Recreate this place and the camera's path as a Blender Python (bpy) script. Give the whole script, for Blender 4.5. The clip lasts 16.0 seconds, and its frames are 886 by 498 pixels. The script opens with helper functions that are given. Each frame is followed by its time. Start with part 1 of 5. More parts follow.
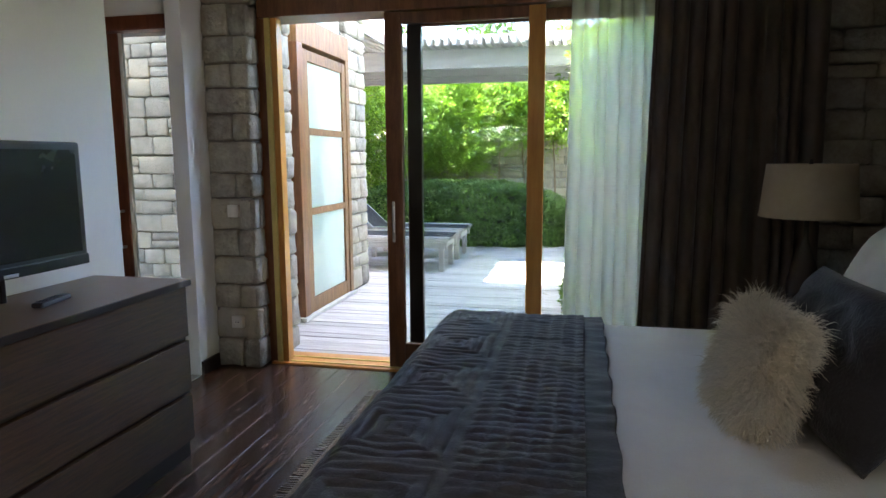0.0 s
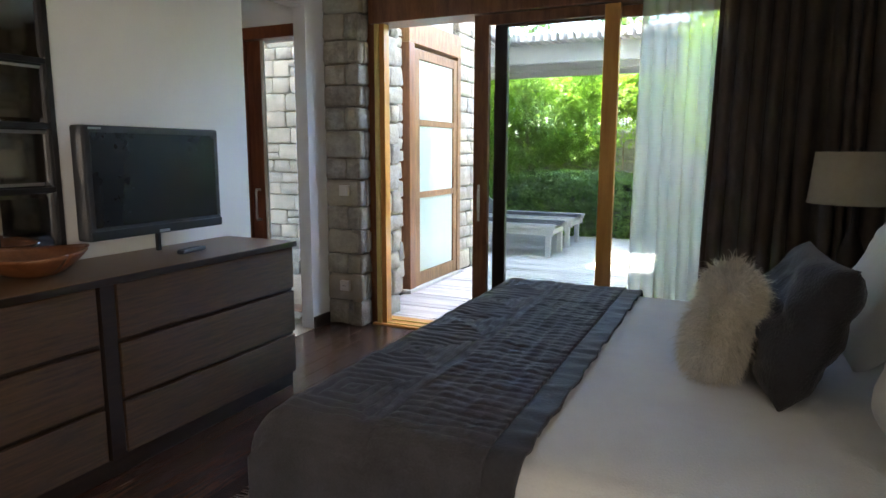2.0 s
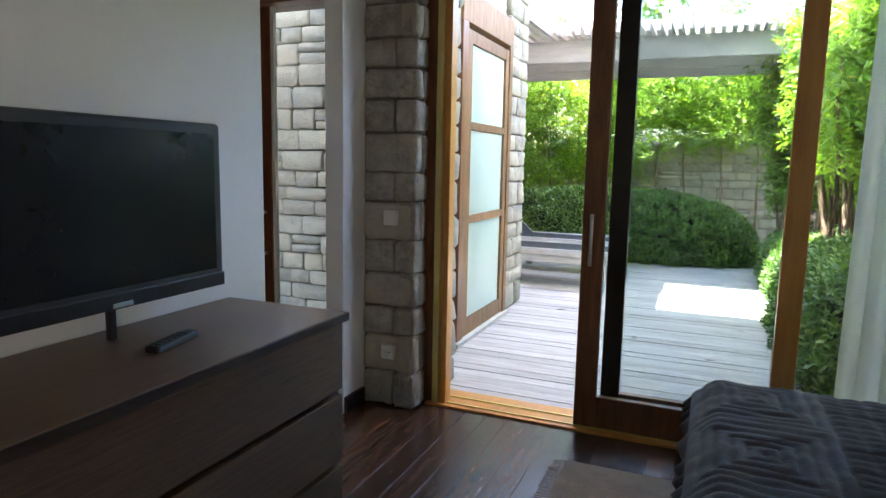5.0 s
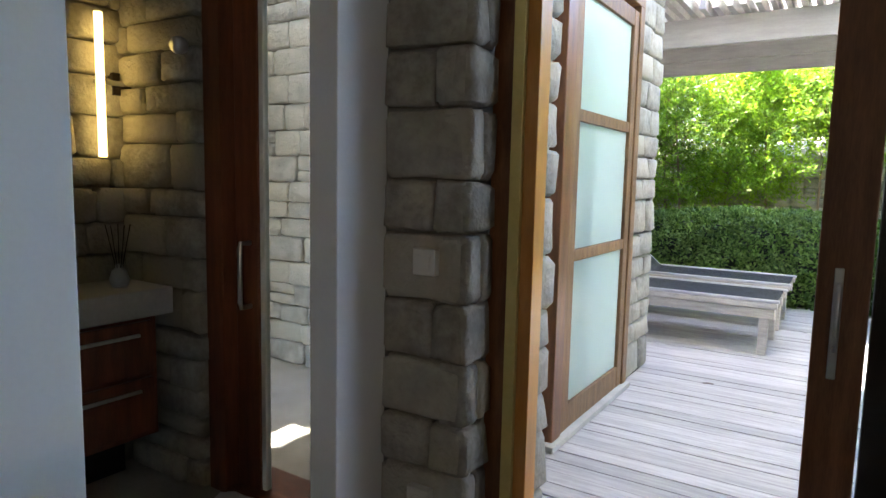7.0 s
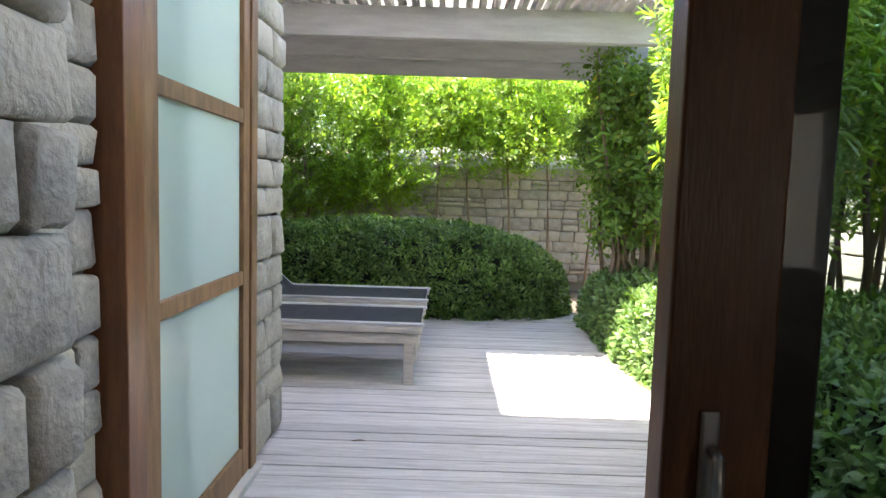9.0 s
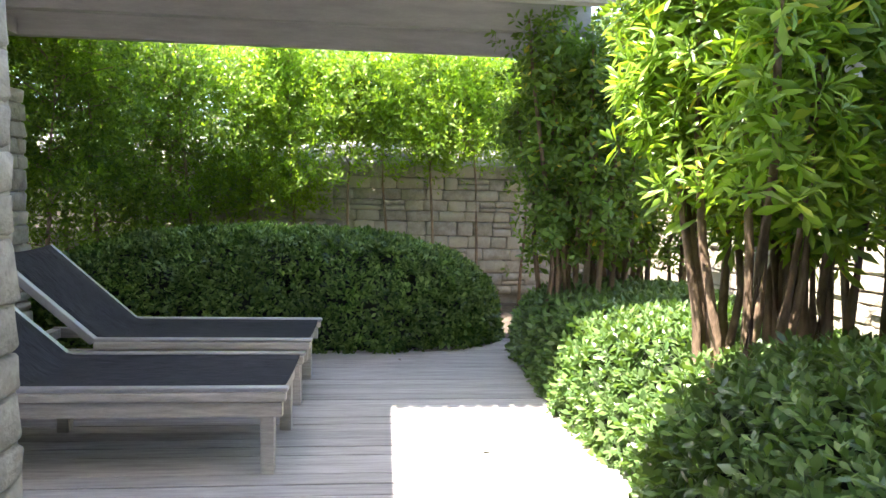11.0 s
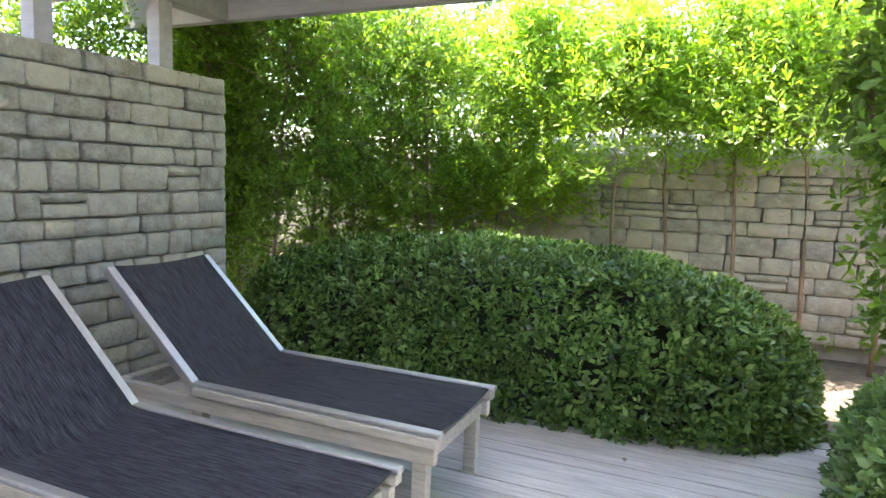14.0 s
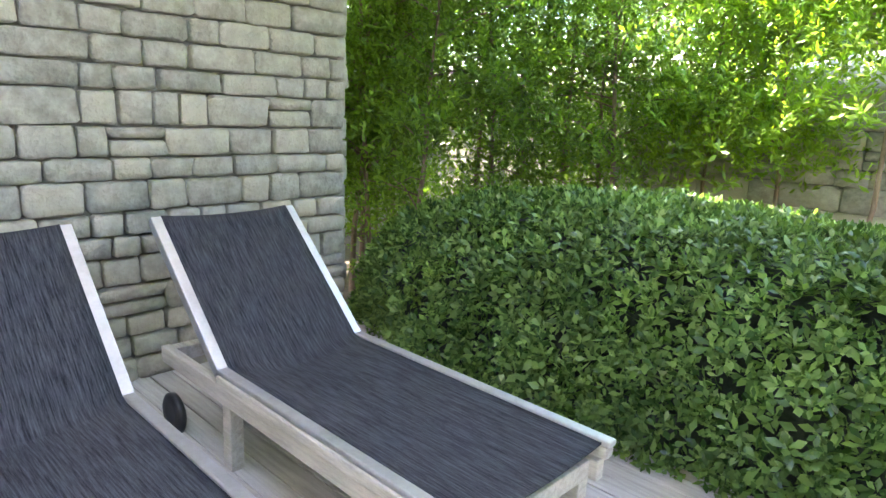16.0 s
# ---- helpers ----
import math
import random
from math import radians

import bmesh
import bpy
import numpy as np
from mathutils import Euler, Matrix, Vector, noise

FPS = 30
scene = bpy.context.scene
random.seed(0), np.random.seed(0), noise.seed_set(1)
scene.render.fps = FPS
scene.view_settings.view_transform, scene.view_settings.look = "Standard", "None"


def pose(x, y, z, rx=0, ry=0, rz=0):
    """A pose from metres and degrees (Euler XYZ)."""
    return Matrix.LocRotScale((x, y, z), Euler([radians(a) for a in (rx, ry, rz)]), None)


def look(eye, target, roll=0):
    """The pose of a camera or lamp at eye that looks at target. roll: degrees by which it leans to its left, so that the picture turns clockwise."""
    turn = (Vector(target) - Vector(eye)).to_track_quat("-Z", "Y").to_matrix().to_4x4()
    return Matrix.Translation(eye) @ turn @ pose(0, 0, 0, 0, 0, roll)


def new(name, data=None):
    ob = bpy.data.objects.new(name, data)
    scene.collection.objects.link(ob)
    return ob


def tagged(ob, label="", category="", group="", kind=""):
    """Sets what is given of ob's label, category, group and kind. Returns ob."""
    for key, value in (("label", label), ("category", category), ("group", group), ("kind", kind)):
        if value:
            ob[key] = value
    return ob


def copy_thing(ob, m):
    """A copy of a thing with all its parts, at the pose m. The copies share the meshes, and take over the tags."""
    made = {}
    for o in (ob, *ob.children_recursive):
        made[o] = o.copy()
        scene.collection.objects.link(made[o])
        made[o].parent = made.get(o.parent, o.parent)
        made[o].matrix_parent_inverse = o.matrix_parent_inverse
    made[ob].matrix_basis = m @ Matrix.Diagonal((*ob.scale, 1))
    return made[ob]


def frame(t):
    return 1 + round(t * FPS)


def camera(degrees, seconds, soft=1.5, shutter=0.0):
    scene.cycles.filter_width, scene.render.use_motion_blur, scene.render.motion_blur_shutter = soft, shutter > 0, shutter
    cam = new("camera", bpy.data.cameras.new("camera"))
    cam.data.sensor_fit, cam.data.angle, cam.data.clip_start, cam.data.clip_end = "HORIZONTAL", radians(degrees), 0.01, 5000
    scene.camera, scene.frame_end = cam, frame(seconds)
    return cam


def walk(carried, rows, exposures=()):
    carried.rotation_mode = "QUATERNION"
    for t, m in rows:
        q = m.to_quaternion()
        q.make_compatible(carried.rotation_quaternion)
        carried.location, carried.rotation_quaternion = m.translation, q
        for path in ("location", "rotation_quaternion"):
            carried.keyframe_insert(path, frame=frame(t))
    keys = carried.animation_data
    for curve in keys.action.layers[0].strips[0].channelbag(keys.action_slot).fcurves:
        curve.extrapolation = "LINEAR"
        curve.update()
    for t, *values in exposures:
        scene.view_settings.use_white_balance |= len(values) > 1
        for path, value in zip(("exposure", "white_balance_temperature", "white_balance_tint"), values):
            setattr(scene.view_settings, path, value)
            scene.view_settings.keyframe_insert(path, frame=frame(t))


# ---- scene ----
cam = camera(69.7, 16.0)
METRES, EYE, TILT, LEAN, TURN = 9.7, 1.49, 0.0, 0.0, 12.2
ROWS = [
    (0.0, 0.0, 0.0, 0.0, -0.04, -8.09, 0.28),
    (0.5, 0.0181, -0.0103, -0.0048, 1.7, -8.31, 0.17),
    (1.0, 0.0304, -0.0283, -0.0047, 5.3, -8.74, 0.16),
    (1.5, 0.041, -0.0419, -0.0042, 10.56, -8.69, -0.03),
    (2.0, 0.0481, -0.0484, -0.0041, 12.65, -8.7, -0.16),
    (2.5, 0.0434, -0.0433, -0.0014, 14.44, -8.76, -0.27),
    (3.0, 0.0248, -0.0283, 0.0003, 16.93, -8.91, -0.53),
    (5.5, -0.0623, 0.141, -0.0035, 9.97, -7.39, -1.24),
    (6.0, -0.0699, 0.1921, -0.0031, 10.39, -6.81, -1.17),
    (6.5, -0.0741, 0.2337, -0.0046, 15.66, -6.29, -1.01),
    (7.0, -0.073, 0.2654, -0.0096, 20.63, -6.31, -1.22),
    (7.5, -0.0749, 0.292, -0.0109, 19.16, -6.26, -1.53),
    (8.0, -0.0751, 0.3238, -0.0107, 7.56, -6.05, -2.26),
    (8.5, -0.0744, 0.3552, -0.0088, -1.64, -5.53, -2.0),
    (9.0, -0.078, 0.3896, -0.0071, -11.83, -4.99, -1.72),
    (9.5, -0.0712, 0.4245, -0.008, -17.57, -4.61, -1.35),
    (9.7, -0.064, 0.4377, -0.0074, -18.0, -4.6548, -1.3468),
    (11.8, 0.0111, 0.5765, -0.0011, -15.86, -5.1252, -1.3132),
    (12.0, 0.0183, 0.5897, -0.0005, -14.16, -5.17, -1.31),
    (12.5, 0.0427, 0.6087, 0.0039, -5.48, -5.52, -1.55),
    (13.0, 0.0624, 0.6335, 0.0051, 2.56, -5.78, -1.72),
    (13.5, 0.0761, 0.667, 0.0078, 6.66, -6.05, -1.89),
    (14.0, 0.084, 0.6987, 0.0074, 11.78, -6.42, -1.96),
    (14.5, 0.0866, 0.7321, 0.0052, 20.66, -8.07, -2.14),
    (15.0, 0.0914, 0.7632, 0.0064, 25.23, -9.51, -2.26),
    (15.5, 0.0976, 0.8002, 0.0061, 28.02, -10.9, -2.32),
    (16.0, 0.1017, 0.8295, 0.0054, 32.31, -12.26, -2.36),
]
walk(cam, [(t, pose(0, 0, EYE, TILT, LEAN, TURN) @ pose(METRES * x, METRES * y, METRES * z, 90 + pitch, roll, yaw)) for t, x, y, z, yaw, pitch, roll in ROWS],
     exposures=[(0.0, 4.55, 6700.0, 17.0), (3.0, 4.85, 6700.0, 17.0), (5.5, 4.2, 6800.0, 17.0), (7.5, 3.75, 6800.0, 17.0), (8.5, 3.3, 6800.0, 17.0), (9.5, 3.25, 6800.0, 17.0), (12.0, 2.8, 6800.0, 17.0), (13.0, 3.2, 6800.0, 17.0), (13.5, 3.4, 6800.0, 17.0), (14.5, 3.8, 6800.0, 17.0), (16.0, 4.3, 6800.0, 17.0)])

# ---- world, sun, exposure ----
world = bpy.data.worlds.new("world")
scene.world = world
world.use_nodes = True
wn = world.node_tree
sky = wn.nodes.new("ShaderNodeTexSky")
sky.sky_type = "NISHITA"
sky.sun_disc = False
SUN_TO = Vector((0.45, 0.10, -1.0)).normalized()
sky.sun_elevation = math.asin(-SUN_TO.z)
sky.sun_rotation = math.atan2(-SUN_TO.x, -SUN_TO.y)
wn.links.new(sky.outputs[0], wn.nodes["Background"].inputs[0])
wn.nodes["Background"].inputs[1].default_value = 0.15
sun_data = bpy.data.lights.new("sun", "SUN")
sun_data.energy, sun_data.angle, sun_data.color = 4.2, radians(0.6), (1.0, 0.95, 0.86)
sun = new("sun", sun_data)
sun.matrix_world = look((0, 0, 20), Vector((0, 0, 20)) + SUN_TO)


# ---- materials ----
def mat(name, c1, c2, scale=6.0, rough=0.6, metal=0.0, bump=0.2, fine=60.0, stretch=(1, 1, 1), vary=0.0, spec=0.5, island=False, sheen=0.0, c3=None):
    """Two colours mixed by coarse and fine noise at world size, with fine relief."""
    m = bpy.data.materials.new(name)
    m.use_nodes = True
    n, l = m.node_tree.nodes, m.node_tree.links
    b = n["Principled BSDF"]
    geo = n.new("ShaderNodeNewGeometry")
    info = n.new("ShaderNodeObjectInfo")
    rnd = geo.outputs["Random Per Island"] if island else info.outputs["Random"]
    shift = n.new("ShaderNodeVectorMath")
    shift.operation = "SCALE"
    shift.inputs[0].default_value = (7.3, 3.1, 5.7)
    l.new(rnd, shift.inputs["Scale"])
    mp = n.new("ShaderNodeVectorMath")
    mp.operation = "MULTIPLY"
    mp.inputs[1].default_value = stretch
    l.new(geo.outputs["Position"], mp.inputs[0])
    add = n.new("ShaderNodeVectorMath")
    l.new(mp.outputs[0], add.inputs[0])
    if vary:
        l.new(shift.outputs[0], add.inputs[1])
    t1 = n.new("ShaderNodeTexNoise")
    t1.inputs["Scale"].default_value, t1.inputs["Detail"].default_value, t1.inputs["Roughness"].default_value = scale, 5, 0.6
    t2 = n.new("ShaderNodeTexNoise")
    t2.inputs["Scale"].default_value, t2.inputs["Detail"].default_value = fine, 3
    for t in (t1, t2):
        l.new(add.outputs[0], t.inputs["Vector"])
    ramp = n.new("ShaderNodeValToRGB")
    ramp.color_ramp.elements[0].position, ramp.color_ramp.elements[1].position = 0.32, 0.68
    ramp.color_ramp.elements[0].color, ramp.color_ramp.elements[1].color = (*c1, 1), (*c2, 1)
    mixf = n.new("ShaderNodeMath")
    mixf.operation = "MULTIPLY_ADD"
    mixf.inputs[1].default_value, mixf.inputs[2].default_value = 0.35, -0.17
    l.new(t2.outputs[0], mixf.inputs[0])
    sm = n.new("ShaderNodeMath")
    l.new(t1.outputs[0], sm.inputs[0])
    l.new(mixf.outputs[0], sm.inputs[1])
    l.new(sm.outputs[0], ramp.inputs[0])
    col = ramp.outputs[0]
    if c3:
        mx = n.new("ShaderNodeMix")
        mx.data_type = "RGBA"
        mx.inputs["B"].default_value = (*c3, 1)
        l.new(col, mx.inputs["A"])
        pw = n.new("ShaderNodeMath")
        pw.operation = "POWER"
        pw.inputs[1].default_value = 2.2
        l.new(rnd, pw.inputs[0])
        l.new(pw.outputs[0], mx.inputs["Factor"])
        col = mx.outputs["Result"]
    if vary:
        hsv = n.new("ShaderNodeHueSaturation")
        mr = n.new("ShaderNodeMapRange")
        mr.inputs["To Min"].default_value, mr.inputs["To Max"].default_value = 1 - vary, 1 + vary
        l.new(rnd, mr.inputs["Value"])
        l.new(mr.outputs[0], hsv.inputs["Value"])
        l.new(col, hsv.inputs["Color"])
        col = hsv.outputs[0]
    l.new(col, b.inputs["Base Color"])
    rr = n.new("ShaderNodeMapRange")
    rr.inputs["To Min"].default_value, rr.inputs["To Max"].default_value = max(0.02, rough - 0.1), min(1, rough + 0.12)
    l.new(t1.outputs[0], rr.inputs["Value"])
    l.new(rr.outputs[0], b.inputs["Roughness"])
    b.inputs["Metallic"].default_value = metal
    b.inputs["Specular IOR Level"].default_value = spec
    b.inputs["Sheen Weight"].default_value = sheen
    if bump:
        bp = n.new("ShaderNodeBump")
        bp.inputs["Strength"].default_value, bp.inputs["Distance"].default_value = bump, 0.01
        l.new(t2.outputs[0], bp.inputs["Height"])
        l.new(bp.outputs[0], b.inputs["Normal"])
    return m


def leaf_mat(name, dark, light, gloss=0.45, trans=0.35, yellow=None):
    m = bpy.data.materials.new(name)
    m.use_nodes = True
    n, l = m.node_tree.nodes, m.node_tree.links
    b, out = n["Principled BSDF"], n["Material Output"]
    geo = n.new("ShaderNodeNewGeometry")
    ramp = n.new("ShaderNodeValToRGB")
    e = ramp.color_ramp.elements
    e[0].color, e[1].color = (*dark, 1), (*light, 1)
    if yellow:
        e[1].position = 0.97
        x = e.new(0.992)
        x.color = (*yellow, 1)
    l.new(geo.outputs["Random Per Island"], ramp.inputs[0])
    nz = n.new("ShaderNodeTexNoise")
    nz.inputs["Scale"].default_value = 2.2
    l.new(geo.outputs["Position"], nz.inputs["Vector"])
    hsv = n.new("ShaderNodeHueSaturation")
    mr = n.new("ShaderNodeMapRange")
    mr.inputs["From Min"].default_value, mr.inputs["From Max"].default_value = 0.3, 0.7
    mr.inputs["To Min"].default_value, mr.inputs["To Max"].default_value = 0.75, 1.25
    l.new(nz.outputs[0], mr.inputs["Value"])
    l.new(mr.outputs[0], hsv.inputs["Value"])
    l.new(ramp.outputs[0], hsv.inputs["Color"])
    l.new(hsv.outputs[0], b.inputs["Base Color"])
    b.inputs["Roughness"].default_value = gloss
    tr = n.new("ShaderNodeBsdfTranslucent")
    br = n.new("ShaderNodeMix")
    br.data_type = "RGBA"
    br.blend_type = "MULTIPLY"
    br.inputs["Factor"].default_value = 1.0
    br.inputs["B"].default_value = (1.9, 1.9, 0.6, 1)
    l.new(hsv.outputs[0], br.inputs["A"])
    l.new(br.outputs["Result"], tr.inputs["Color"])
    mx = n.new("ShaderNodeMixShader")
    mx.inputs[0].default_value = trans
    l.new(b.outputs[0], mx.inputs[1])
    l.new(tr.outputs[0], mx.inputs[2])
    l.new(mx.outputs[0], out.inputs["Surface"])
    return m


def glass_mat(name, tint=(0.83, 0.87, 0.875)):
    m = bpy.data.materials.new(name)
    m.use_nodes = True
    n, l = m.node_tree.nodes, m.node_tree.links
    tr, gl, mx = (n.new("ShaderNode" + k) for k in ("BsdfTransparent", "BsdfGlossy", "MixShader"))
    tr.inputs[0].default_value = (*tint, 1)
    gl.inputs["Roughness"].default_value = 0.01
    mx.inputs[0].default_value = 0.01
    l.new(tr.outputs[0], mx.inputs[1])
    l.new(gl.outputs[0], mx.inputs[2])
    l.new(mx.outputs[0], n["Material Output"].inputs["Surface"])
    return m


def frosted_mat(name):
    m = bpy.data.materials.new(name)
    m.use_nodes = True
    n, l = m.node_tree.nodes, m.node_tree.links
    b = n["Principled BSDF"]
    b.inputs["Base Color"].default_value = (0.55, 0.68, 0.61, 1)
    b.inputs["Roughness"].default_value = 0.22
    tr, mx = n.new("ShaderNodeBsdfTranslucent"), n.new("ShaderNodeMixShader")
    tr.inputs[0].default_value = (0.84, 0.89, 0.85, 1)
    mx.inputs[0].default_value = 0.45
    l.new(b.outputs[0], mx.inputs[1])
    l.new(tr.outputs[0], mx.inputs[2])
    l.new(mx.outputs[0], n["Material Output"].inputs["Surface"])
    return m


def sheer_mat(name):
    m = bpy.data.materials.new(name)
    m.use_nodes = True
    n, l = m.node_tree.nodes, m.node_tree.links
    b = n["Principled BSDF"]
    b.inputs["Base Color"].default_value = (0.66, 0.65, 0.56, 1)
    b.inputs["Roughness"].default_value = 0.9
    tr, tp, mx, m2 = n.new("ShaderNodeBsdfTranslucent"), n.new("ShaderNodeBsdfTransparent"), n.new("ShaderNodeMixShader"), n.new("ShaderNodeMixShader")
    tr.inputs[0].default_value = (0.62, 0.63, 0.52, 1)
    mx.inputs[0].default_value = 0.55
    m2.inputs[0].default_value = 0.16
    l.new(b.outputs[0], mx.inputs[1])
    l.new(tr.outputs[0], mx.inputs[2])
    l.new(mx.outputs[0], m2.inputs[1])
    l.new(tp.outputs[0], m2.inputs[2])
    l.new(m2.outputs[0], n["Material Output"].inputs["Surface"])
    return m


def glow_mat(name, colour, strength):
    m = bpy.data.materials.new(name)
    m.use_nodes = True
    b = m.node_tree.nodes["Principled BSDF"]
    b.inputs["Emission Color"].default_value = (*colour, 1)
    b.inputs["Emission Strength"].default_value = strength
    return m


M_PLASTER = mat("white_plaster", (0.78, 0.785, 0.775), (0.83, 0.835, 0.825), 1.5, 0.8, bump=0.05, fine=90)
M_CEIL = mat("ceiling_paint", (0.74, 0.74, 0.72), (0.79, 0.79, 0.77), 1.5, 0.85, bump=0.04)
M_STONE = mat("grey_stone", (0.25, 0.23, 0.19), (0.44, 0.41, 0.345), 11, 0.88, bump=1.0, fine=42, vary=0.16, c3=(0.37, 0.335, 0.265))
M_MORTAR = mat("mortar", (0.19, 0.182, 0.16), (0.29, 0.277, 0.245), 9, 0.95, bump=0.5, fine=80)
M_FLOORWOOD = mat("dark_floor_wood", (0.035, 0.016, 0.010), (0.085, 0.038, 0.022), 3.5, 0.22, bump=0.05, fine=40, stretch=(9, 1, 1), vary=0.3)
M_WALNUT = mat("door_wood", (0.12, 0.045, 0.018), (0.24, 0.10, 0.04), 4, 0.38, bump=0.08, fine=45, stretch=(6, 6, 0.7), vary=0.1)
M_GOLD = mat("golden_wood", (0.50, 0.205, 0.038), (0.62, 0.295, 0.065), 4, 0.35, bump=0.06, fine=45, stretch=(6, 6, 0.6))
M_SHADEWOOD = mat("shaded_stile_wood", (0.016, 0.010, 0.008), (0.035, 0.022, 0.016), 4, 0.35, bump=0.06, fine=45, stretch=(6, 6, 0.7))
M_WEATHER = mat("weathered_door_wood", (0.14, 0.066, 0.024), (0.28, 0.155, 0.07), 5, 0.55, bump=0.2, fine=45, stretch=(5, 5, 0.8), vary=0.12)
M_REDWOOD = mat("red_door_wood", (0.13, 0.035, 0.015), (0.23, 0.07, 0.03), 4, 0.33, bump=0.06, fine=45, stretch=(6, 6, 0.7))
M_BRASS = mat("brass_track", (0.58, 0.44, 0.13), (0.68, 0.52, 0.18), 8, 0.4, metal=0.1, bump=0.05)
M_STEEL = mat("brushed_steel", (0.55, 0.55, 0.54), (0.68, 0.68, 0.67), 10, 0.3, metal=1.0, bump=0.04)
M_DECK = mat("grey_deck_wood", (0.36, 0.34, 0.335), (0.55, 0.53, 0.52), 3, 0.75, bump=0.35, fine=35, stretch=(1, 14, 6), vary=0.14)
M_DECKGAP = mat("deck_joist_dark", (0.03, 0.028, 0.025), (0.06, 0.055, 0.05), 4, 0.9)
M_TEAK = mat("weathered_teak", (0.33, 0.31, 0.285), (0.50, 0.47, 0.44), 5, 0.75, bump=0.3, fine=40, stretch=(1, 10, 10), vary=0.08)
M_PERG = mat("pergola_grey_wood", (0.35, 0.338, 0.345), (0.46, 0.448, 0.455), 3, 0.78, bump=0.25, fine=40, stretch=(0.8, 5, 5), vary=0.1)
M_SLING = mat("black_sling_mesh", (0.005, 0.0055, 0.010), (0.075, 0.078, 0.092), 24, 0.7, bump=0.5, fine=150, stretch=(0.35, 7, 0.5), spec=0.12)
M_ALU = mat("aluminium", (0.46, 0.46, 0.49), (0.56, 0.56, 0.60), 12, 0.42, metal=0.85, bump=0.03)
M_GLASS = glass_mat("clear_glass")
M_FROST = frosted_mat("frosted_glass")
M_SHEER = sheer_mat("sheer_cloth")
M_DRAPE = mat("taupe_curtain_cloth", (0.078, 0.06, 0.046), (0.12, 0.092, 0.072), 3, 0.9, bump=0.3, fine=220, sheen=0.2)
M_LINEN = mat("white_bed_linen", (0.70, 0.69, 0.67), (0.78, 0.77, 0.75), 4, 0.9, bump=0.25, fine=160, sheen=0.2)
M_QUILT = mat("slate_quilt_cloth", (0.032, 0.031, 0.037), (0.062, 0.060, 0.070), 6, 0.8, bump=0.3, fine=150, sheen=0.1)
M_SATIN = mat("slate_quilt_border", (0.024, 0.023, 0.027), (0.042, 0.041, 0.047), 9, 0.75, bump=0.2, fine=90, sheen=0.1)
M_CUSHION = mat("charcoal_cushion_cloth", (0.010, 0.010, 0.014), (0.022, 0.022, 0.029), 10, 0.8, bump=0.4, fine=110, sheen=0.2)
M_FUR = mat("cream_long_fur", (0.62, 0.57, 0.47), (0.76, 0.71, 0.61), 8, 0.85, bump=0.0, island=True, vary=0.15)
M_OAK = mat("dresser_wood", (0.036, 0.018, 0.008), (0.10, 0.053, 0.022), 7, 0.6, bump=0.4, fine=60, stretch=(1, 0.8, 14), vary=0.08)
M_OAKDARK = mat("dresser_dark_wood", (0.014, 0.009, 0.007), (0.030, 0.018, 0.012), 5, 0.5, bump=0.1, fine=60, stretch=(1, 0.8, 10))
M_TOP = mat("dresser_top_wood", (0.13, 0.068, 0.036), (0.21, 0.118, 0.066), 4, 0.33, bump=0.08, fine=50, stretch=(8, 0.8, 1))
M_BLACK = mat("black_plastic", (0.012, 0.012, 0.014), (0.02, 0.02, 0.022), 10, 0.35, bump=0.03)
M_BEZEL = mat("charcoal_bezel", (0.028, 0.030, 0.034), (0.04, 0.042, 0.047), 10, 0.42, bump=0.03)
M_SCREEN = mat("dark_screen", (0.008, 0.009, 0.010), (0.011, 0.012, 0.013), 3, 0.25, bump=0.0)
M_MIRROR = mat("mirror_glass", (0.80, 0.80, 0.80), (0.84, 0.84, 0.84), 1, -0.05, metal=1.0, bump=0.0)
M_BOWL = mat("bowl_wood", (0.16, 0.055, 0.02), (0.30, 0.12, 0.05), 9, 0.3, bump=0.1, fine=40)
M_PLATE = mat("ivory_plastic", (0.66, 0.64, 0.58), (0.71, 0.69, 0.63), 10, 0.4, bump=0.02)
M_SHADE = mat("cream_lamp_shade", (0.37, 0.31, 0.22), (0.43, 0.37, 0.27), 8, 0.85, bump=0.25, fine=180)
M_RUG = mat("brown_rug", (0.14, 0.095, 0.07), (0.21, 0.15, 0.11), 12, 0.95, bump=0.8, fine=110, sheen=0.2)
M_TILE = mat("beige_floor_stone", (0.34, 0.30, 0.25), (0.46, 0.42, 0.36), 4, 0.6, bump=0.2, fine=80)
M_COVER = frosted_mat("translucent_cover")
M_COVER.node_tree.nodes["Principled BSDF"].inputs["Base Color"].default_value = (0.62, 0.60, 0.56, 1)
M_COVER.node_tree.nodes["Principled BSDF"].inputs["Roughness"].default_value = 0.8
M_COVER.node_tree.nodes["Translucent BSDF"].inputs[0].default_value = (0.80, 0.79, 0.74, 1)
M_CONC = mat("concrete_top", (0.42, 0.41, 0.38), (0.52, 0.51, 0.48), 6, 0.6, bump=0.15, fine=70)
M_TOWEL = mat("white_towel", (0.78, 0.77, 0.75), (0.84, 0.83, 0.81), 12, 0.95, bump=0.6, fine=150)
M_BARK = mat("brown_bark", (0.12, 0.08, 0.05), (0.27, 0.19, 0.125), 14, 0.9, bump=0.7, fine=60, stretch=(1, 1, 0.4))
M_SOIL = mat("garden_soil", (0.05, 0.04, 0.028), (0.12, 0.095, 0.07), 6, 0.95, bump=0.8, fine=40)
